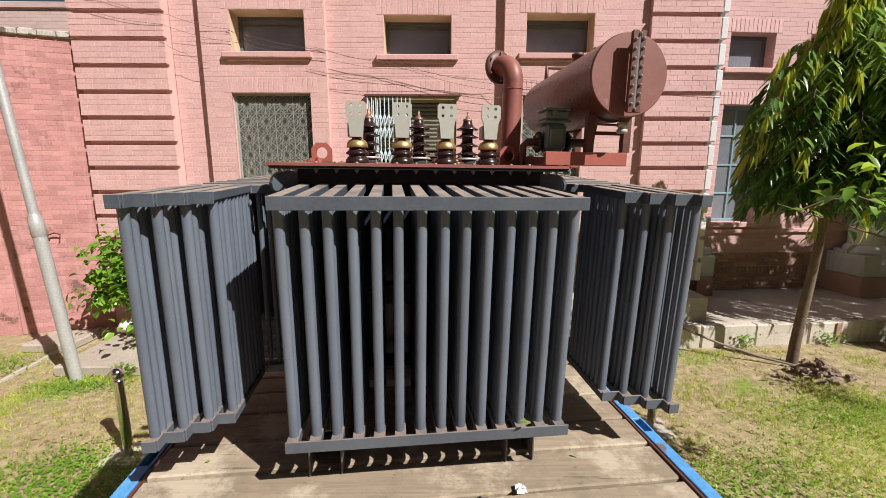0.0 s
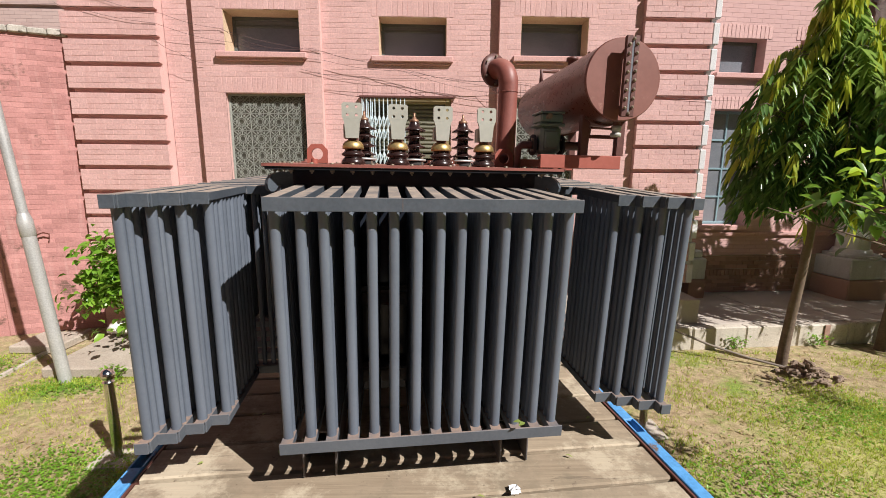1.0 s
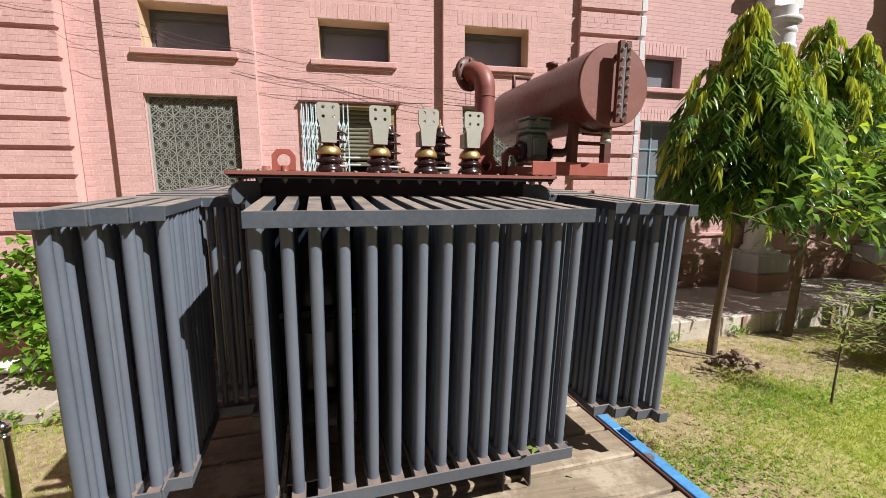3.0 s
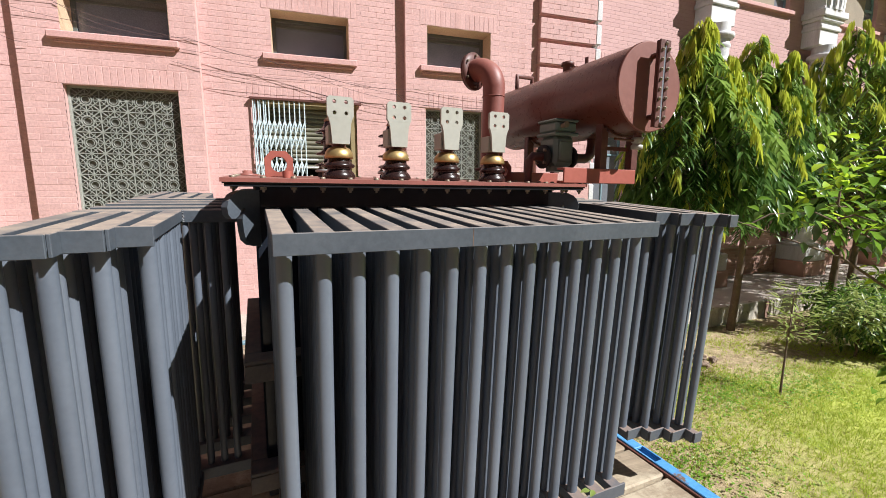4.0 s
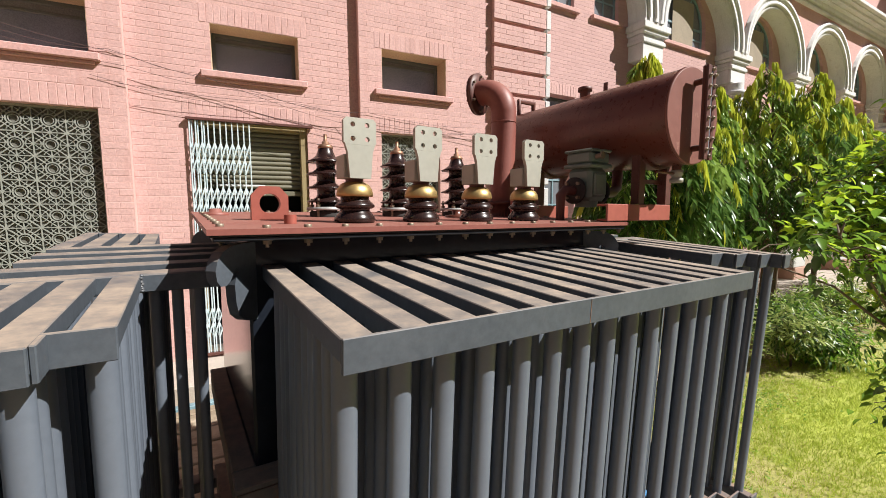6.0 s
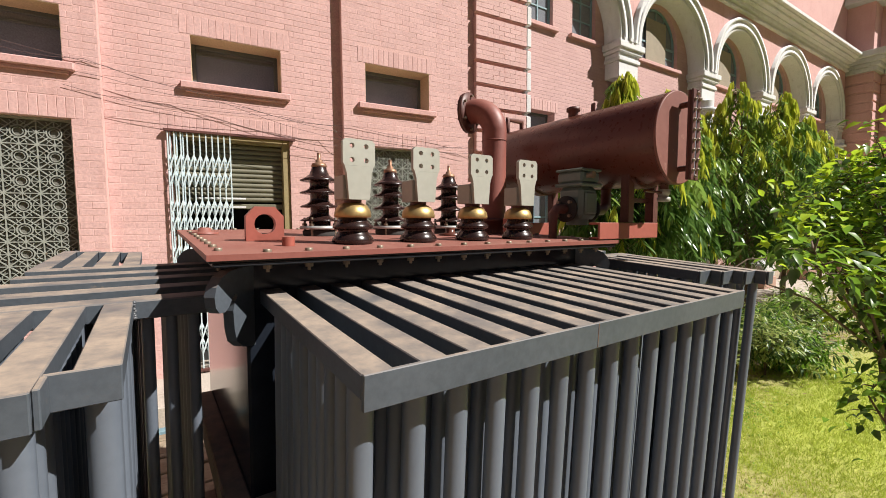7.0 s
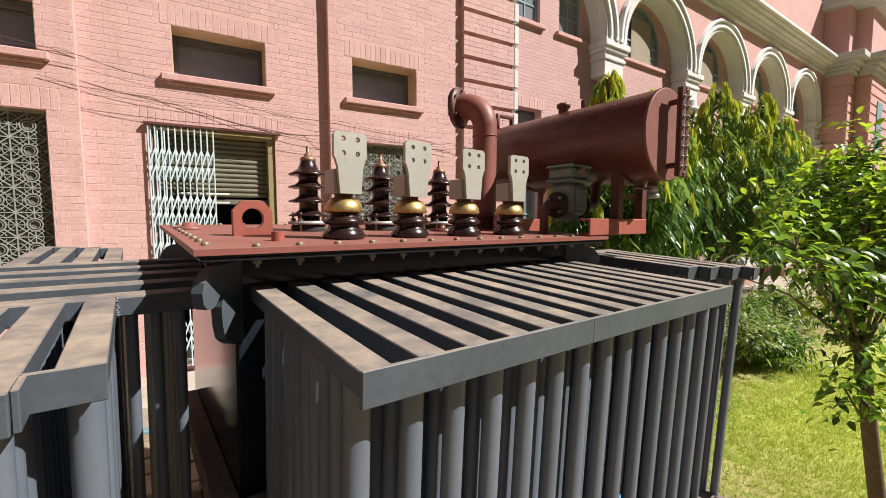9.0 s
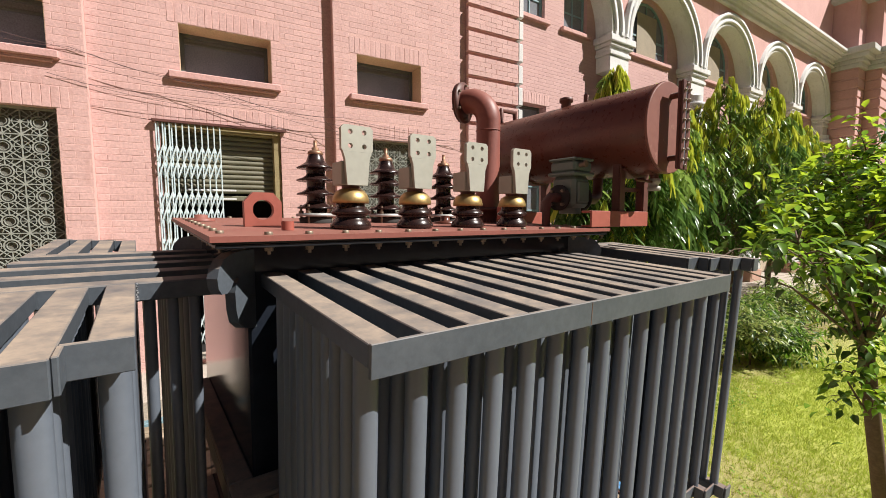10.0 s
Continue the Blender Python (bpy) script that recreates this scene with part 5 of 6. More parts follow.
for i in range(6):
    a = 2 * math.pi * (i + 0.5) / 6
    c = pts[-1] + q @ Vector((0.076 * math.cos(a), 0.076 * math.sin(a), 0))
    part("flange_bolt", Geo().cyl(c - bd * 0.012, c + bd * 0.03, 0.006, 8), M_ZINC, vent)
part("base_flange", Geo().lathe([(0.055, 0.0), (0.055, 0.052), (0.086, 0.052), (0.086, 0.064), (0.055, 0.066)], (px, py, zb_), seg=28), M_DARKOX, vent)
part("pipe_weld", Geo().lathe([(0.0555, 0), (0.058, 0.002), (0.0555, 0.004)], (px, py, 3.19), seg=24, close=False), M_LID, vent)

# conservator drum on its stand
CX, CZ, CR, CY0, CY1 = 0.845, 3.135, 0.167, 0.335, 1.24
con = part("conservator", Geo().lathe([(CR, 0.0), (CR, CY1 - CY0)], (CX, CY0, CZ), (0, 1, 0), 56), M_OXIDE, tr, "brown oxide painted conservator drum")
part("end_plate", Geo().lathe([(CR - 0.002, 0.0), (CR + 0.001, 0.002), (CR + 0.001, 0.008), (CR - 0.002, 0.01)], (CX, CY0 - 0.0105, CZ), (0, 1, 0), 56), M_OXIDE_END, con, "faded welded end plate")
part("rim_weld", Geo().lathe([(CR, 0), (CR + 0.003, 0.003), (CR, 0.006)], (CX, CY0 - 0.004, CZ), (0, 1, 0), 56, close=False), M_OXIDE, con)
gz0, gz1 = 2.977, 3.294
gauge = part("level_gauge", Geo().box(CX - 0.03, CX - 0.004, 0.268, 0.276, gz0, gz1, 0.002).box(CX + 0.004, CX + 0.026, 0.268, 0.276, gz0, gz1, 0.002).box(CX - 0.03, CX + 0.026, 0.277, 0.287, gz0 + 0.002, gz1 - 0.002, 0.002), M_DARKOX, con, "tall bolted oil level gauge")
part("gauge_glass", Geo().box(CX - 0.004, CX + 0.004, 0.270, 0.275, gz0 + 0.02, gz1 - 0.02), M_GLASS, gauge)
for z in (gz0 + 0.045, gz1 - 0.045):
    part("gauge_pipe", Geo().cyl((CX, 0.285, z), (CX, CY0 - 0.008, z), 0.011, 14), M_OXIDE, gauge)
gb = Geo().lathe([(0.0068, 0), (0.0068, 0.004), (0.0035, 0.005), (0.0032, 0.009)], axis=(0, -1, 0), seg=6).mesh("gauge_bolt", M_ZINC)
for k in range(8):
    for xx in (CX - 0.017, CX + 0.016):
        part("gauge_bolt", gb, None, gauge, m=at(xx, 0.268, gz0 + 0.035 + 0.0352 * k + (0.004 if xx > CX else 0)))
for z in (gz0 + 0.014, gz1 - 0.014):
    part("gauge_bolt", gb, None, gauge, m=at(CX, 0.268, z))
part("filler_cap", Geo().lathe([(0.022, -0.01), (0.022, 0.02), (0.03, 0.021), (0.03, 0.036), (0.02, 0.04)], (CX - 0.035, 0.77, CZ + CR - 0.004), seg=18), M_DARKOX, con)
part("filler_bracket", Geo().box(CX + 0.02, CX + 0.028, 0.70, 0.72, CZ + CR - 0.005, CZ + CR + 0.05, 0.002), M_DARKOX, con)
part("lifting_loop", Geo().tube([(CX - 0.05, 1.17, CZ + CR - 0.02), (CX - 0.05, 1.17, CZ + CR + 0.06), (CX + 0.05, 1.17, CZ + CR + 0.06), (CX + 0.05, 1.17, CZ + CR - 0.02)], 0.014, 8), M_DARKOX, con)
vz = CZ - CR
part("drain_valve", Geo().lathe([(0.014, 0.0), (0.014, -0.02), (0.022, -0.022), (0.022, -0.04), (0.017, -0.042), (0.017, -0.05), (0.023, -0.052), (0.023, -0.066), (0.019, -0.068)], (CX + 0.02, 0.385, vz + 0.006), seg=16), M_PALM, con, "pale metal drain valve")
part("drain_plug", Geo().cyl((CX + 0.02, 0.385, vz + 0.01), (CX + 0.02, 0.385, vz - 0.02), 0.016, 14), M_DARKOX, con)
part("valve_handle", Geo().cyl((CX + 0.0, 0.385, vz - 0.028), (CX - 0.09, 0.40, vz - 0.024), 0.005, 8), M_OXIDE, con)
for yy0 in (0.44, 0.95):
    part("support_beam", Geo().box(0.543, 0.932, yy0, yy0 + 0.008, 2.766, 2.826, 0.002).box(0.543, 0.932, yy0 + 0.008, yy0 + 0.045, 2.818, 2.826, 0.002).box(0.543, 0.932, yy0 + 0.008, yy0 + 0.045, 2.766, 2.774, 0.002), M_BEAM, con, "orange-red channel beam")
    for xx, zt in ((0.737, CZ - 0.125), (0.912, CZ - 0.145)):
        part("support_leg", Geo().box(xx, xx + 0.035, yy0 + 0.010, yy0 + 0.016, 2.827, zt, 0.001).box(xx, xx + 0.006, yy0 + 0.017, yy0 + 0.045, 2.827, zt, 0.001), M_DARKOX, con)
    sad = Geo()
    for i in range(12):
        a0, a1 = radians(235 + 70 * i / 12), radians(235 + 70 * (i + 1) / 12)
        q = [(CX + r * math.cos(a), y_, CZ + r * math.sin(a)) for a in (a0, a1) for r in (CR + 0.001, CR + 0.009) for y_ in (yy0 + 0.0, yy0 + 0.045)]
        sad.add(q, [(0, 2, 6, 4), (1, 5, 7, 3), (2, 3, 7, 6), (0, 4, 5, 1)])
    part("saddle", sad, M_DARKOX, con)
part("cross_bar", Geo().box(0.745, 0.945, 0.47, 0.476, 2.905, 2.922, 0.001), M_OXIDE, con)

# gas relay in the pipe to the conservator
RX, RY, RZ = 0.630, 0.60, 2.914
rel = part("gas_relay", Geo().box(RX - 0.043, RX + 0.043, RY - 0.045, RY + 0.045, RZ - 0.062, RZ + 0.04, 0.012).box(RX - 0.028, RX + 0.028, RY - 0.053, RY - 0.044, RZ - 0.045, RZ + 0.022, 0.004)
           .lathe([(0.034, -0.02), (0.034, 0.0)], (RX, RY, RZ - 0.06), seg=20), M_RELAY, tr, "dark green cast gas relay")
part("relay_cover", Geo().box(RX - 0.052, RX + 0.052, RY - 0.054, RY + 0.054, RZ + 0.040, RZ + 0.052, 0.004).box(RX - 0.046, RX + 0.046, RY - 0.048, RY + 0.048, RZ + 0.052, RZ + 0.088, 0.007).box(RX - 0.05, RX + 0.05, RY - 0.052, RY + 0.052, RZ + 0.088, RZ + 0.096, 0.003), M_RELAY, rel)
part("relay_cock", Geo().cyl((RX - 0.02, RY - 0.046, RZ + 0.072), (RX - 0.02, RY - 0.066, RZ + 0.074), 0.008, 12).lathe([(0.011, 0.0), (0.011, 0.006)], (RX - 0.02, RY - 0.066, RZ + 0.074), (0, -1, 0), 8), M_ZINC, rel, "bright test cock")
for sx in (-1, 1):
    fx0 = RX + sx * 0.052
    part("relay_flange", Geo().lathe([(0.037, 0.0), (0.041, 0.002), (0.041, 0.010), (0.02, 0.012)], (fx0, RY, RZ - 0.03), (sx, 0, 0), 26), M_RUBBER, rel, "black bolted flange")
    for i in range(4):
        a = math.pi / 4 + math.pi / 2 * i
        part("flange_bolt", Geo().cyl((fx0, RY + 0.030 * math.cos(a), RZ - 0.03 + 0.030 * math.sin(a)), (fx0 + sx * 0.02, RY + 0.030 * math.cos(a), RZ - 0.03 + 0.030 * math.sin(a)), 0.0055, 6), M_ZINC, rel)
part("relay_pipe", Geo().tube([(RX - 0.06, RY, RZ - 0.03), (RX - 0.10, RY, RZ - 0.03), (RX - 0.118, RY, RZ - 0.045), (RX - 0.118, RY, lid_z(RY))], 0.015, 16), M_DARKOX, rel)
part("relay_pipe", Geo().tube([(RX + 0.06, RY, RZ - 0.03), (RX + 0.13, RY, RZ - 0.03), (RX + 0.165, RY + 0.01, RZ - 0.015), (RX + 0.175, RY + 0.015, RZ + 0.04), (RX + 0.175, RY + 0.02, CZ - CR + 0.01)], 0.017, 16), M_DARKOX, rel)

# the relay is a stout casting: scale it up about its middle
mid_ = Matrix.Translation((RX, RY, RZ))
rel.matrix_basis = mid_ @ Matrix.Scale(1.22, 4) @ mid_.inverted()

# ---- plants ----


def leaf_cloud(name, spots, material, parent, label="", kind=""):
    """Folded leaves, each from (place, way, side tilt, length, width)."""
    n = len(spots)
    place = np.array([s[0] for s in spots], float)
    way = np.array([s[1] for s in spots], float)
    way /= np.linalg.norm(way, axis=1)[:, None] + 1e-9
    roll = np.array([s[2] for s in spots])
    ln, wd = np.array([s[3] for s in spots])[:, None], np.array([s[4] for s in spots])[:, None]
    up = np.tile([0.0, 0.0, 1.0], (n, 1))
    up[np.abs(way[:, 2]) > 0.95] = [1.0, 0.0, 0.0]
    side = np.cross(way, up)
    side /= np.linalg.norm(side, axis=1)[:, None]
    nor = np.cross(side, way)
    c, s = np.cos(roll)[:, None], np.sin(roll)[:, None]
    side, nor = c * side + s * nor, c * nor - s * side
    grid = [(0, 0, 0), (0.35, -0.5, 0.10), (0.35, 0, 0), (0.35, 0.5, 0.10), (0.72, -0.36, 0.03), (0.72, 0, -0.06), (0.72, 0.36, 0.03), (1, 0, -0.16)]
    v = np.stack([place + way * ln * a + side * wd * b + nor * (wd * d * 1.6) + np.array([0, 0, -1.0]) * ln * (0.10 * a * a) for a, b, d in grid], 1).reshape(-1, 3)
    faces = []
    for k in range(n):
        o = 8 * k
        faces += [(o, o + 1, o + 2), (o, o + 2, o + 3), (o + 1, o + 4, o + 5, o + 2), (o + 2, o + 5, o + 6, o + 3), (o + 4, o + 7, o + 5), (o + 5, o + 7, o + 6)]
    me = bpy.data.meshes.new(name)
    me.from_pydata(v.tolist(), [], faces)
    me.polygons.foreach_set("use_smooth", [True] * len(me.polygons))
    me.materials.append(material)
    ob = new(name, me)
    ob.parent = parent
    return tagged(ob, label=label, kind=kind)


def mast_tree(x, y, height, radius, seed, clear=1.45, many=430, lean=(0.0, 0.0), tops=((0.0, 0.0, 1.0),)):
    """tops: the leading shoots, as sideways offsets and shares of the height."""
    r = random.Random(seed)
    t = thing("mast_tree", at(x, y, 0), "slender tree with drooping dark leaves and yellow-green tips", "tree", "trees along the kerb")
    line = [(lean[0] * (z / height) ** 2 + 0.03 * math.sin(1.7 * z + seed), lean[1] * (z / height) ** 2 + 0.03 * math.cos(1.3 * z), z - 0.05) for z in [height * i / 14 for i in range(14)]]
    part("trunk", Geo().tube(line, 0.075, 10, 0.02), M_BARK, t, "rough brown trunk")
    limbs, old, green, young = Geo(), [], [], []
    for i in range(many):
        h = r.random() ** 1.02
        shoot = tops[r.randrange(len(tops))]
        z = clear + 0.42 + (height * shoot[2] - clear - 0.45) * h
        a = r.uniform(0, 2 * math.pi)
        shell = 1.0 if r.random() < 0.74 else r.uniform(0.35, 0.8)
        reach = radius * min(1.0, 0.9 + 1.2 * h) * min(1.0, 1.72 * (1 - h) + 0.10) * shell * r.uniform(0.70, 1.14) * (1 + 0.10 * math.sin(3 * a + seed) + 0.09 * math.sin(5 * a + 9 * h)) + 0.06
        k = min(int(z / height * 14), 12)
        out = Vector((math.cos(a), math.sin(a), 0))
        core = Vector((line[k][0] + shoot[0] * h, line[k][1] + shoot[1] * h, z - 0.10 - 0.30 * reach))
        base = core + out * max(reach - 0.26, 0.02) + Vector((0, 0, 0.34 * reach))
        drop = r.uniform(0.16, 0.42) * (1.15 - 0.35 * h)
        tip = base + out * (r.uniform(0.14, 0.32) * (1 - 0.65 * h)) + Vector((r.gauss(0, 0.05), r.gauss(0, 0.05), -drop))
        bend = base.lerp(tip, 0.4) + out * 0.05 + Vector((0, 0, 0.05))
        if i % 3 == 0:
            limbs.tube([core, core.lerp(base, 0.6) + Vector((0, 0, 0.03)), base, bend, tip], 0.010, 5, 0.002)
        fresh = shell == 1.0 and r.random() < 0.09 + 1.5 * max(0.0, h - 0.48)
        # light above, shade below: lit and shaded leaf colours shared out by height
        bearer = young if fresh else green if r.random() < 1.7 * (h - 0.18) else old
        m = r.randint(11, 15)
        across = Vector((-out.y, out.x, 0))
        for j in range(m):
            f = j / (m - 1)
            p = base.lerp(bend, f / 0.4) if f < 0.4 else bend.lerp(tip, (f - 0.4) / 0.6)
            sgn = 1 if j % 2 else -1
            d = out * r.uniform(0.15, 0.6) + across * (sgn * r.uniform(0.45, 0.95)) + Vector((0, 0, -r.uniform(0.45, 1.15)))
            if fresh:  # young sprays hang straight down
                d = out * 0.15 + across * (sgn * r.uniform(0.1, 0.35)) + Vector((0, 0, -1.0))
                p = p + out * 0.05 + Vector((0, 0, 0.10 * h))
            bearer.append((p, d, r.uniform(-0.5, 0.5) + 0.3 * sgn, r.uniform(0.16, 0.27), r.uniform(0.038, 0.056) * (0.85 if fresh else 1)))
    part("branchwork", limbs, M_BARK, t, kind="stuff")
    leaf_cloud("foliage", old, M_ASH, t, "long dark green leaves, darkened to imitate shade in the lower crown", "stuff")
    leaf_cloud("upper_foliage", green, M_ASH_LIT, t, "long leaves in a lighter green that imitates light on the upper crown", "stuff")
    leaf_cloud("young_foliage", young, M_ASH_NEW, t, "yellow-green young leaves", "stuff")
    return t


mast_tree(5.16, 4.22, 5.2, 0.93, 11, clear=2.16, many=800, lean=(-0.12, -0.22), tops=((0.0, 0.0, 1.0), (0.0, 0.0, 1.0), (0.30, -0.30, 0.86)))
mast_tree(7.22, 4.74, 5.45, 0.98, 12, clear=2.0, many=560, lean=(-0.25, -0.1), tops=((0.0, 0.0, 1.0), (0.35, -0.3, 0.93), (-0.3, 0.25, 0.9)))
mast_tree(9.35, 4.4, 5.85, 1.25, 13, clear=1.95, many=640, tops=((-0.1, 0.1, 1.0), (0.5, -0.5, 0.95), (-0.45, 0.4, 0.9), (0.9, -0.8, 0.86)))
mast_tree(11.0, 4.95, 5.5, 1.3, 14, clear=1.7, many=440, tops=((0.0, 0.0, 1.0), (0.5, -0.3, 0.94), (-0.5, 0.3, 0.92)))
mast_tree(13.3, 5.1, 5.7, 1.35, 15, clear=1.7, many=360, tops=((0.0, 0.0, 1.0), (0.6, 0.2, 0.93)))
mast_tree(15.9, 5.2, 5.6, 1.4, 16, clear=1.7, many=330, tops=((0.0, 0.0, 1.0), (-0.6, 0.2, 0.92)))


def bough_leaves(r, a, b, count, spread, length, width, drop=0.4):
    out = []
    for _ in range(count):
        f = r.random() ** 0.7
        p = a.lerp(b, f) + Vector([r.gauss(0, spread) for _ in range(3)])
        d = (b - a).normalized() * 0.6 + Vector((r.gauss(0, 0.7), r.gauss(0, 0.7), r.gauss(0, 0.3) - drop))
        out.append((p, d, r.uniform(-0.6, 0.6), r.uniform(0.7, 1.25) * length, r.uniform(0.8, 1.2) * width))
    return out


def broad_tree(name, x, y, boughs, label, trunk_pts, seed, leaf=(0.10, 0.062), per=26, spread=0.10, dark=M_BROAD_SHADE, mid=M_BROAD, fresh=M_BROAD_NEW_LIT, r0=0.075, fresh_share=0.3, scatter=0.17):
    """boughs: end points of the main boughs, relative to the foot."""
    r = random.Random(seed)
    t = thing(name, at(x, y, 0), label, "tree" if "tree" in name else "shrub")
    part("trunk", Geo().tube(trunk_pts, r0, 10, r0 * 0.45), M_BARK, t, "rough brown trunk")
    a_, b_, c_ = [], [], []
    for e in boughs:
        limbs = Geo()
        clusters = e[3] if len(e) > 3 else 7
        e = Vector(e[:3])
        root = Vector(min(trunk_pts, key=lambda q: abs(q[2] - max(e.z - min(0.7 * (e.xy.length + 0.2), 0.75), trunk_pts[1][2]))))
        mid_p = root.lerp(e, 0.55) + Vector((r.gauss(0, 0.06), r.gauss(0, 0.06), 0.10))
        limbs.tube([root, mid_p, e], max(0.009, 0.17 * r0), 6, 0.003)
        for _ in range(clusters):
            s = mid_p.lerp(e, r.uniform(0.25, 1.0))
            w = s + Vector((r.gauss(0, scatter), r.gauss(0, scatter), r.gauss(0.05, 0.65 * scatter)))
            limbs.tube([s, s.lerp(w, 0.5) + Vector((0, 0, 0.03)), w], 0.006, 4, 0.002)
            b_ += bough_leaves(r, s, w, per // 2, spread, leaf[0], leaf[1])
            # inner leaves take the darker leaf colour as painted crown shade
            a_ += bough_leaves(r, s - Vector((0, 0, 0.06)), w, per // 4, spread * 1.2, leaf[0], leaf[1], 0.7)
            # bright leaves: fresh growth, made likelier high up to paint sunlit tops
            if r.random() < fresh_share * (1.5 if w.z > 2.8 or e.x < -2 else 0.8):
                c_ += bough_leaves(r, w, w + (w - s) * 0.4 + Vector((0, 0, 0.05)), per // 3, spread * 0.5, leaf[0] * 1.05, leaf[1], 0.1)
        part("limb", limbs, M_BARK, t)
    leaf_cloud("foliage", b_, mid, t, "green oval leaves", "stuff")
    leaf_cloud("inner_foliage", a_, dark, t, "oval leaves in a darker green that imitates shade inside the crown", "stuff")
    if c_:
        leaf_cloud("young_foliage", c_, fresh, t, "fresh leaves in a bright green that also imitates sun on the treetop", "stuff")
    return t


rr_ = random.Random(21)
FOOT, NEAR = Vector((4.45, 0.78, 0)), Vector((-0.6, -0.6, 2.8))
boughs = [(-2.03, 0.48, 2.50, 1), (-2.0, -0.02, 2.58, 3), (-1.75, 0.02, 2.64, 4), (-0.30, 0.0, 1.72, 5), (-0.45, 0.1, 2.05, 4), (0.2, -0.1, 1.9, 3), (-0.32, 0.05, 1.42, 4), (-0.2, 0.0, 1.15, 3)]
while len(boughs) < 44:
    u = Vector((rr_.uniform(-1, 1), rr_.uniform(-1, 1), rr_.uniform(-1, 1)))
    p = Vector((0.1 + 1.25 * u.x, 0.2 + 0.9 * u.y, 2.72 + 0.68 * u.z))
    w_ = p + FOOT
    if 0.45 < u.length < 1.0 and w_.x + 0.2 > 1.376 * (w_.y + 1.3) + 0.1 and (p.z > 2.5 or p.x > -0.3):
        boughs.append((*p, 6 if p.z > 2.6 else 4))
NEAR_FOOT = Vector((3.44, 0.504, 0))
boughs = [(*(NEAR + 0.8 * (Vector(e[:3]) + FOOT - NEAR) - NEAR_FOOT), e[3]) for e in boughs]
broad_tree("broadleaf_tree", NEAR_FOOT.x, NEAR_FOOT.y, boughs, "young broadleaf tree with dense green oval leaves on a thin trunk",
           [(0.61, 0, -0.05), (0.40, 0.0, 0.55), (0.15, 0.02, 1.2), (-0.12, 0.03, 1.85), (-0.10, 0.05, 2.3), (0.0, 0.06, 2.6), (0.08, 0.08, 2.9)], 5, per=22, spread=0.082, leaf=(0.084, 0.046), r0=0.062, fresh_share=0.8, scatter=0.14)
rr_ = random.Random(31)
broad_tree("broadleaf_shrub", -4.85, 5.42, [(rr_.uniform(-0.45, 0.85), rr_.uniform(-0.5, 0.3), rr_.uniform(0.85, 1.75)) for _ in range(9)] + [(-0.72, -0.2, 1.0), (-0.45, -0.3, 0.9), (-0.3, -0.2, 1.6), (0.9, -0.9, 0.75), (1.1, -0.6, 0.9), (0.6, -1.0, 0.55), (0.9, -0.3, 1.3)],
           "leafy shrub with bright green leaves beside the concrete slab", [(0, 0, 0.15), (0.02, 0, 0.4), (0.05, 0.03, 0.8), (0.06, 0.05, 1.2)], 6, leaf=(0.13, 0.095), per=18, spread=0.11, dark=M_BROAD, mid=M_SHRUB, fresh=M_SHRUB, r0=0.03)
# staked sapling and the shrubs by the kerb
sap = thing("sapling", at(5.38, 2.67, 0), "thin leaning sapling with narrow leaves", "tree")
stem = [(0, 0, -0.03), (0.05, 0.03, 0.3), (0.14, 0.08, 0.7), (0.24, 0.13, 1.05), (0.30, 0.16, 1.3)]
part("trunk", Geo().tube(stem, 0.016, 7, 0.007), M_BARK, sap)
rr_ = random.Random(41)
sp_ = []
for i in range(180):
    z = rr_.uniform(0.75, 1.45)
    f = z / 1.3
    a = rr_.uniform(0, 6.283)
    p = Vector((0.30 * f, 0.16 * f, z)) + Vector((math.cos(a), math.sin(a), 0)) * rr_.uniform(0.0, 0.26)
    sp_.append((p, Vector((math.cos(a), math.sin(a), rr_.uniform(-0.4, 0.8))), rr_.uniform(-0.5, 0.5), rr_.uniform(0.09, 0.16), rr_.uniform(0.018, 0.03)))
leaf_cloud("foliage", sp_, M_VARIEG, sap, kind="stuff")
for k, (x, y, w_, h_) in enumerate([(7.95, 3.2, 0.5, 0.8), (8.9, 3.9, 0.7, 0.75), (10.0, 3.9, 0.75, 0.85), (11.3, 4.1, 0.9, 0.85), (13.0, 4.0, 1.0, 1.1), (8.6, 3.0, 0.5, 0.6)]):
    rr_ = random.Random(50 + k)
    broad_tree("kerb_shrub", x, y, [(rr_.uniform(-w_, w_), rr_.uniform(-w_ * 0.8, w_ * 0.8), rr_.uniform(0.25, h_)) for _ in range(12)], "low bushy shrub with pale green pointed leaves",
               [(0, 0, -0.03), (0.0, 0, 0.15), (0.02, 0.0, 0.3)], 60 + k, leaf=(0.16, 0.036), per=20, spread=0.12, dark=M_BROAD_SHADE, mid=M_VARIEG if k in (0, 2, 4) else M_BROAD, fresh=M_VARIEG, r0=0.03)
for k, (x, y) in enumerate([(4.85, 4.80), (6.3, 4.90), (-4.2, 3.92), (-3.7, 3.94)]):
    rr_ = random.Random(80 + k)
    weed = thing("weed", at(x, y, 0), "small green weed growing against the concrete edge", "weed", "weeds at the kerb")
    leaf_cloud("leaves", [(Vector((rr_.gauss(0, 0.09), rr_.gauss(0, 0.05), rr_.uniform(0.03, 0.22))), Vector((rr_.gauss(0, 1), rr_.gauss(0, 1), rr_.uniform(-0.2, 0.8))), rr_.uniform(-0.5, 0.5), rr_.uniform(0.04, 0.08), rr_.uniform(0.02, 0.035)) for _ in range(70)], M_SHRUB, weed, kind="stuff")


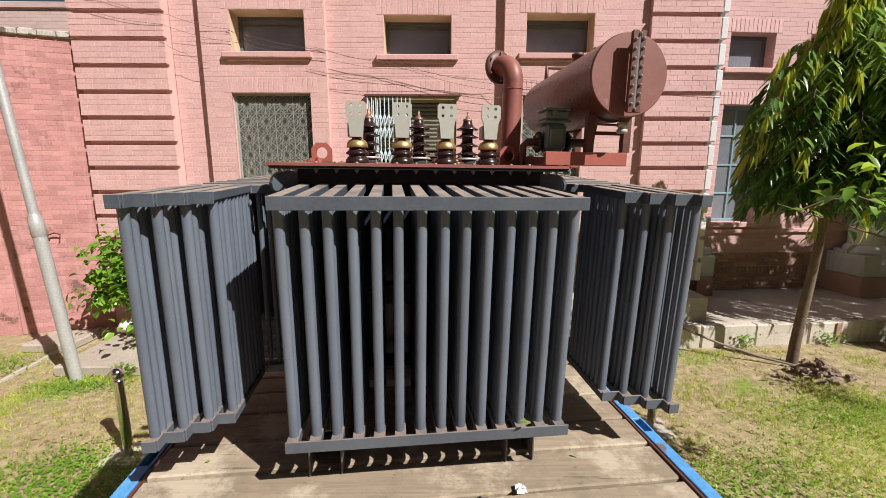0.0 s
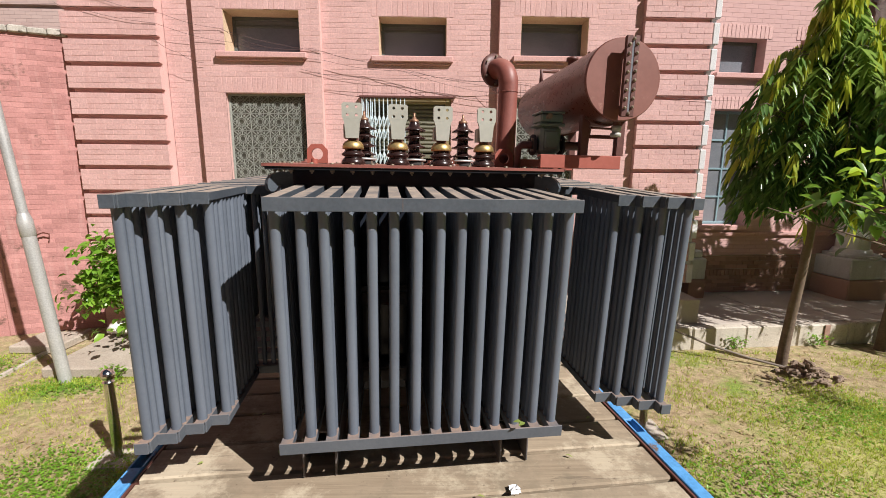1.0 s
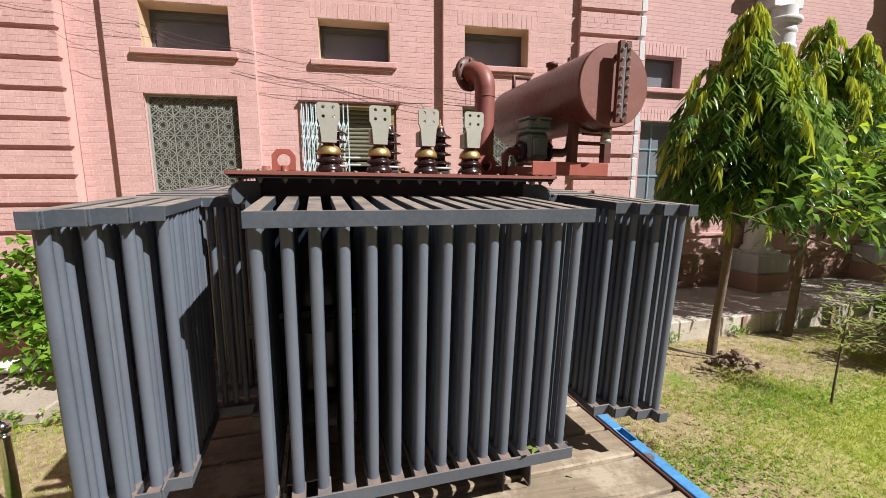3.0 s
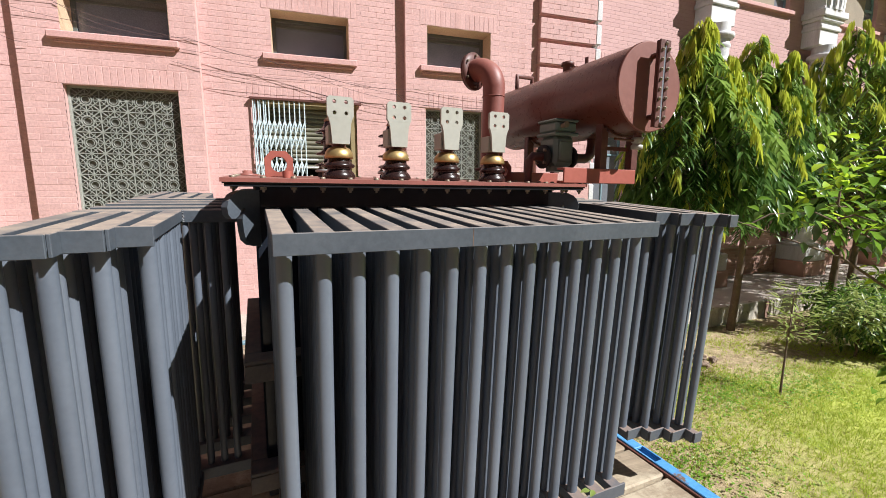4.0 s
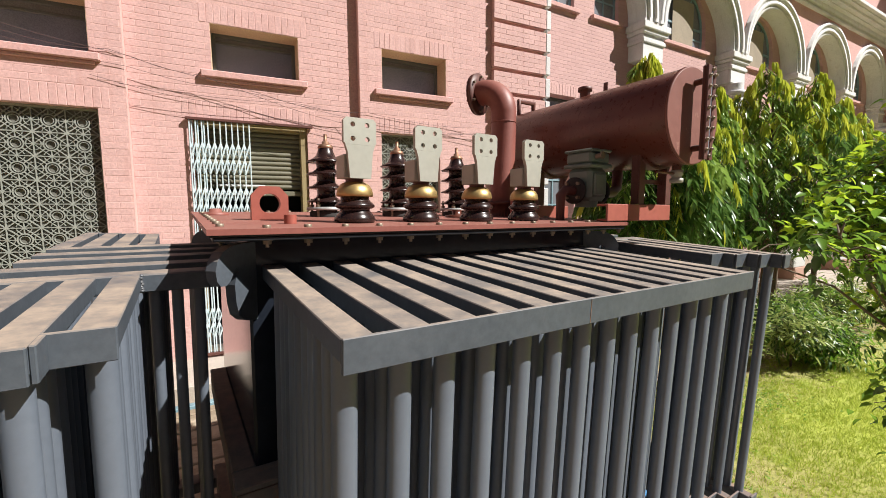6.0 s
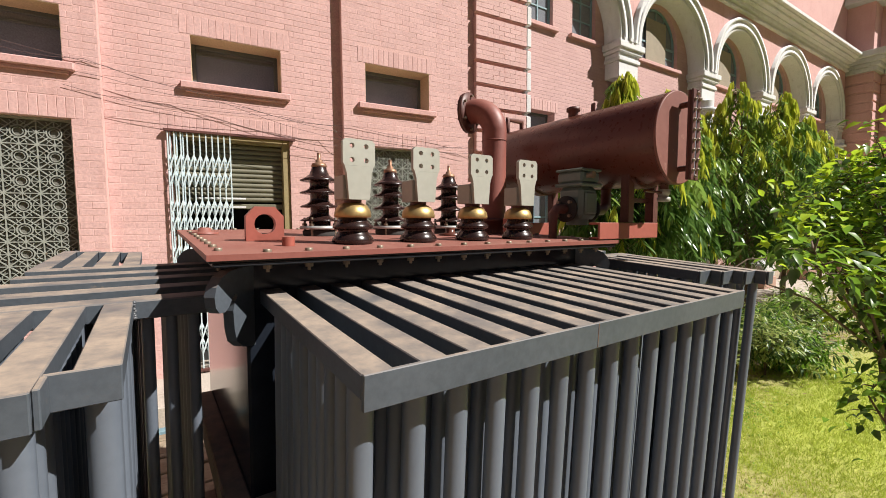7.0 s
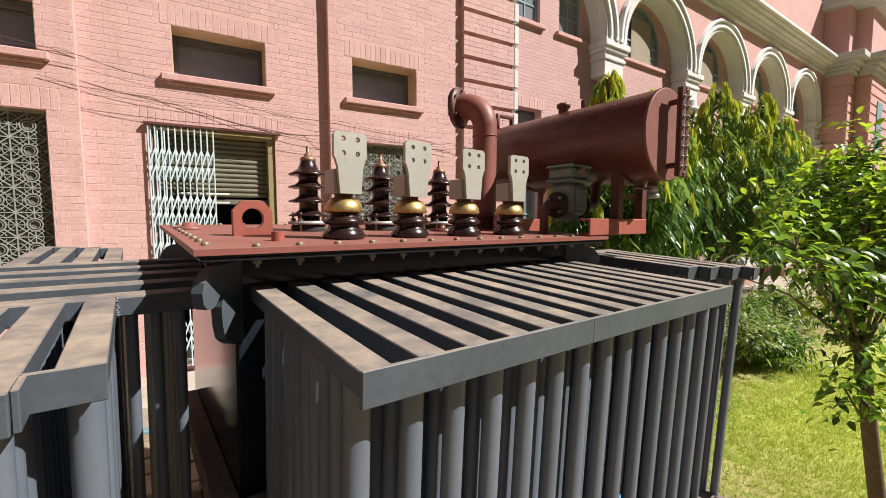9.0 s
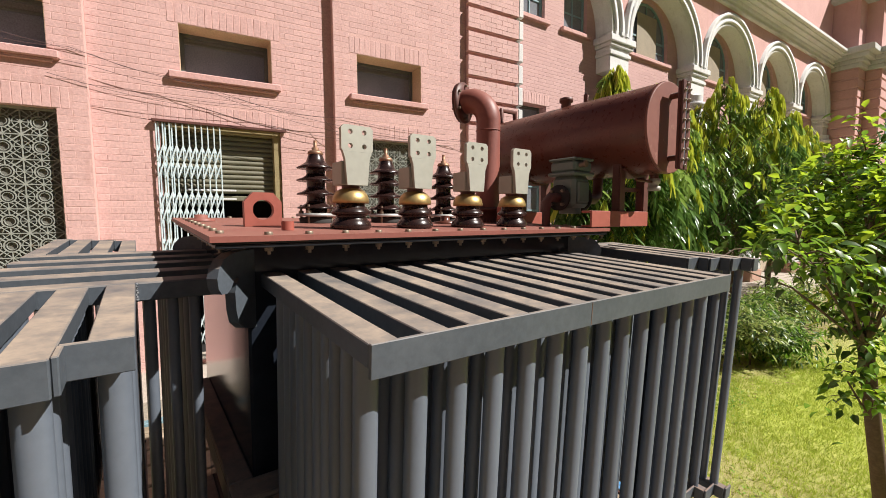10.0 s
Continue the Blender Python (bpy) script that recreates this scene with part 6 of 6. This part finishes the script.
# grass blades and fallen leaves on the lawn
def grass(name, x0, x1, y0, y1, count, seed, label, tall=(0.025, 0.06), lush=True):
    r = random.Random(seed)
    g = Geo()
    done = 0
    while done < count:
        x, y = r.uniform(x0, x1), r.uniform(y0, y1)
        dens = 0.5 + 0.5 * noise.noise(Vector((x * 1.1, y * 1.1, seed)))
        dens += (0.45 * min(max((x - 2.5) / 3.0, 0), 1) * min(max((3.7 - y) / 1.4, 0), 1)) if lush else -0.12
        if r.random() > min(max(2.4 * dens - 1.0, 0.03), 1.0):
            continue
        for _ in range(3):
            a, h = r.uniform(0, 6.283), r.uniform(*tall)
            px_, py_ = x + r.gauss(0, 0.02), y + r.gauss(0, 0.02)
            dx, dy = 0.005 * math.cos(a), 0.005 * math.sin(a)
            bx, by = r.gauss(0, 0.5) * h, r.gauss(0, 0.5) * h
            n_ = len(g.v)
            g.v += [(px_ - dx, py_ - dy, -0.005), (px_ + dx, py_ + dy, -0.005), (px_ + bx, py_ + by, h)]
            g.f.append((n_, n_ + 1, n_ + 2))
            g.s.append(False)
            done += 1
    return solid(name, g, M_GRASS, label, "grass", kind="stuff")


grass("lawn_grass", 1.3, 9.5, -2.0, 4.72, 95000, 3, "short green lawn grass with thin dry patches")
grass("lawn_grass", -7.5, -1.5, 0.2, 4.8, 45000, 4, "sparse grass on dry soil", lush=False)
grass("lawn_grass", 9.5, 18.0, -2.0, 4.6, 25000, 5, "short green lawn grass", (0.03, 0.07))
rr_ = random.Random(77)
clover = []
for cx_, cy_, sx_, sy_, n_ in ((-2.9, 1.75, 0.45, 0.28, 2600), (-3.6, 2.2, 0.3, 0.2, 700), (-6.5, 4.3, 0.35, 0.2, 800), (-4.7, 3.7, 0.3, 0.12, 500), (3.0, 1.9, 0.5, 0.3, 900), (4.6, 2.9, 0.45, 0.25, 900), (5.8, 2.8, 0.5, 0.3, 700)):
    for _ in range(n_):
        p = Vector((rr_.gauss(cx_, sx_), rr_.gauss(cy_, sy_), rr_.uniform(0.005, 0.05)))
        clover.append((p, Vector((rr_.gauss(0, 1), rr_.gauss(0, 1), rr_.uniform(-0.1, 0.5))), rr_.uniform(-0.4, 0.4), rr_.uniform(0.02, 0.045), rr_.uniform(0.014, 0.028)))
tagged(leaf_cloud("ground_weeds", clover, M_SHRUB, None), "low patches of small leafy weeds in the lawn", "weeds", kind="stuff")
rr_ = random.Random(9)
dry = []
for _ in range(900):
    east = rr_.random() < 0.7
    p = Vector((rr_.uniform(1.6, 8.0), rr_.uniform(2.4, 4.7), 0.01)) if east else Vector((rr_.uniform(-6.5, -1.6), rr_.uniform(1.0, 4.4), 0.01))
    dry.append((p, Vector((rr_.gauss(0, 1), rr_.gauss(0, 1), rr_.uniform(-0.1, 0.25))), rr_.uniform(-0.5, 0.5), rr_.uniform(0.03, 0.10), rr_.uniform(0.012, 0.03)))
litter = leaf_cloud("fallen_leaves", dry, M_DRY, None)
tagged(litter, "dry fallen leaves scattered on the lawn", "leaves", kind="stuff")

# ---- small things outside ----
pole = thing("lamp_pole", at(-4.875, 3.93, 0), "leaning grey galvanised steel pole set in the lawn", "pole")
lp = Vector((-0.085, 0.0, 1.0)).normalized()
part("lower_tube", Geo().cyl(lp * -0.05, lp * 1.98, 0.072, 20), M_GALV, pole)
part("sleeve", Geo().lathe([(0.073, 0.0), (0.078, 0.005), (0.078, 0.20), (0.055, 0.29)], lp * 1.95, lp, 20), M_GALV, pole)
part("upper_tube", Geo().cyl(lp * 2.2, lp * 5.6, 0.053, 18), M_GALV, pole)


def bollard(x, y):
    b = thing("bollard", at(x, y, 0), "polished steel bollard with a ball top", "bollard", "steel bollards")
    part("post", Geo().cyl((0, 0, -0.03), (0, 0, 0.80), 0.043, 28), M_STEEL, b)
    part("ball", Geo().lathe([(0.004, -0.060)] + [(0.060 * math.cos(radians(q_)), 0.060 * math.sin(radians(q_))) for q_ in range(-75, 76, 15)] + [(0.004, 0.060)], (0, 0, 0.862), seg=28), M_STEEL, b)
    part("collar", Geo().lathe([(0.043, 0.785), (0.049, 0.79), (0.049, 0.80), (0.03, 0.81)], seg=28), M_STEEL, b)
    part("footing", Geo().box(-0.2, 0.2, -0.18, 0.18, -0.03, 0.02, 0.012), M_CONC, b, "concrete footing")


bollard(-3.06, 2.37)
bollard(2.28, 2.72)

# sack lying on the slab
rr_ = random.Random(12)
g = Geo()
for i in range(13):
    u = math.pi * i / 12
    for j in range(18):
        v_ = 2 * math.pi * j / 18
        p = Vector((0.30 * math.cos(u), 0.19 * math.sin(u) * math.cos(v_), 0.11 * math.sin(u) * math.sin(v_)))
        k_ = 1 + 0.22 * noise.noise(p * 9)
        g.v.append((p.x * k_, p.y * k_, max(p.z * k_, -0.09)))
for i in range(12):
    for j in range(18):
        g.f.append((i * 18 + j, i * 18 + (j + 1) % 18, (i + 1) * 18 + (j + 1) % 18, (i + 1) * 18 + j))
        g.s.append(True)
solid("sack", g, M_SACK, "crumpled white plastic sack with yellow print", "sack", m=at(-5.0, 5.28, 0.25))


def stone(r):
    g = Geo()
    vs = []
    for i in range(5):
        u = math.pi * (i + 0.5) / 5
        for j in range(7):
            v_ = 2 * math.pi * j / 7
            k_ = r.uniform(0.75, 1.2)
            vs.append((k_ * math.sin(u) * math.cos(v_), k_ * math.sin(u) * math.sin(v_), k_ * math.cos(u) * 0.7))
    g.add(vs, [(i * 7 + j, (i + 1) * 7 + j, (i + 1) * 7 + (j + 1) % 7, i * 7 + (j + 1) % 7) for i in range(4) for j in range(7)] + [tuple(range(7)), tuple(range(34, 27, -1))])
    return g


rr_ = random.Random(15)
pile = thing("rubble_heap", at(5.02, 3.9, 0), "small heap of broken stones and soil at a tree's foot", "rubble")
for k in range(60):
    a, d = rr_.uniform(0, 6.283), abs(rr_.gauss(0, 0.19))
    up_ = max(0.0, 0.20 - 0.75 * d) * rr_.random()
    part("stone", stone(rr_), M_RUBBLE, pile, m=at(0.14 + d * math.cos(a) * 1.3, -0.05 + d * math.sin(a), 0.035 + up_) @ Matrix.Rotation(rr_.uniform(0, 6), 4, "Z") @ Matrix.Rotation(rr_.uniform(-0.5, 0.5), 4, "X") @ Matrix.Diagonal((rr_.uniform(0.035, 0.09), rr_.uniform(0.03, 0.06), rr_.uniform(0.025, 0.05), 1)))
solid("hose", Geo().tube([(3.3, 4.95, 0.42), (3.7, 4.72, 0.40), (4.2, 4.5, 0.22), (4.7, 4.3, 0.09), (5.05, 4.12, 0.04), (5.3, 4.0, 0.10)], 0.018, 8), M_HOSE, "dark hose running from the pavement to a tree", "hose")

# cables strung along the facade
CABLES = [
    [(-5.9, 5.56), (-5.28, 5.43), (-4.29, 5.21), (-3.41, 5.03), (-2.8, 4.78), (-1.98, 4.75), (-0.7, 4.51), (1.08, 4.18), (3.3, 4.10)],
    [(-5.9, 5.34), (-5.61, 5.28), (-4.39, 5.06), (-3.25, 4.82), (-1.8, 4.57), (-0.51, 4.42), (0.98, 4.09), (3.3, 4.02)],
    [(-4.46, 4.85), (-4.08, 4.64), (-3.71, 4.50)],
    [(-2.18, 4.43), (-0.7, 4.22), (0.99, 3.98), (3.2, 4.13), (5.2, 4.0)],
    [(-3.41, 5.01), (-1.77, 4.70), (-1.0, 4.57), (-0.24, 4.39), (0.89, 4.27), (1.15, 4.07), (3.17, 4.12)],
    [(-1.9, 4.36), (0.2, 4.33), (1.2, 4.30), (3.0, 4.2)],
]


def off_wall(x):
    """Clear of the quoins at both ends, close to the wall between them."""
    return 5.848 + 0.1 * min(max(min(x + 4.5, 3.6 - x), 0.0), 1.0)


for c in CABLES:
    fine_pts = []
    for (ax, az), (bx, bz) in zip(c, c[1:]):
        for k in range(6):
            f = k / 6
            fine_pts.append((ax + (bx - ax) * f, off_wall(ax + (bx - ax) * f), az + (bz - az) * f - 0.04 * math.sin(math.pi * f)))
    fine_pts.append((c[-1][0], off_wall(c[-1][0]), c[-1][1]))
    solid("cable", Geo().tube(fine_pts, 0.0027, 5), M_WIRE, "thin dark cable strung along the facade", "cable", "facade cables")

solid("wall_hook", Geo().tube([(-6.60, 5.76, 1.60), (-6.60, 5.70, 1.64), (-6.56, 5.68, 1.71), (-6.47, 5.70, 1.745), (-6.40, 5.73, 1.715), (-6.41, 5.72, 1.65)], 0.012, 6), M_OXIDE, "rusty bent iron hook fixed to the boundary wall", "hook")

# litter on the deck
scrap = thing("paper_scrap", T @ at(0.36, 0.035, DECK + 0.004), "crumpled scrap of white paper on the deck", "scrap")
g = Geo()
rr_ = random.Random(19)
for i in range(5):
    for j in range(5):
        g.v.append((0.045 * (i / 4 - 0.5) + rr_.gauss(0, 0.004), 0.05 * (j / 4 - 0.5) + rr_.gauss(0, 0.004), 0.004 + abs(rr_.gauss(0, 0.008))))
g.f = [(i * 5 + j, i * 5 + j + 1, i * 5 + j + 6, i * 5 + j + 5) for i in range(4) for j in range(4)]
g.s = [False] * len(g.f)
part("crumpled_sheet", g, M_WHITE, scrap)
rr_ = random.Random(23)
lf = []
for px_, py_ in ((0.66, 0.22), (0.92, 0.5), (-0.8, 0.7), (-0.32, -0.08), (0.82, 0.68), (-0.64, 0.4), (0.2, 0.02), (-0.95, 0.35)):
    lf.append((T @ Vector((px_, py_, DECK + 0.012)), Vector((rr_.gauss(0, 1), rr_.gauss(0, 1), 0.1)), 0.2, rr_.uniform(0.02, 0.036), rr_.uniform(0.012, 0.018)))
for px_, py_ in ((0.372, 0.030), (0.384, 0.024)):
    lf.append((T @ Vector((px_, py_, 1.772)), Vector((rr_.gauss(0, 1), rr_.gauss(0, 1), 0.15)), 0.2, 0.034, 0.018))
tagged(leaf_cloud("deck_leaves", lf, M_VARIEG, None), "a few fallen leaves on the plank deck", "leaves", kind="stuff")

# single bricks of the bay nearest the camera
piece = Geo()
brick_box(piece, random.Random(1), 0, BRICK, 0, 0, ROW - 0.009, 0.03)
piece_mesh = piece.mesh("brick", M_PINK_PIECE)
for a, yf, z in singles:
    part("brick", piece_mesh, None, wall, m=at(a, yf, z))
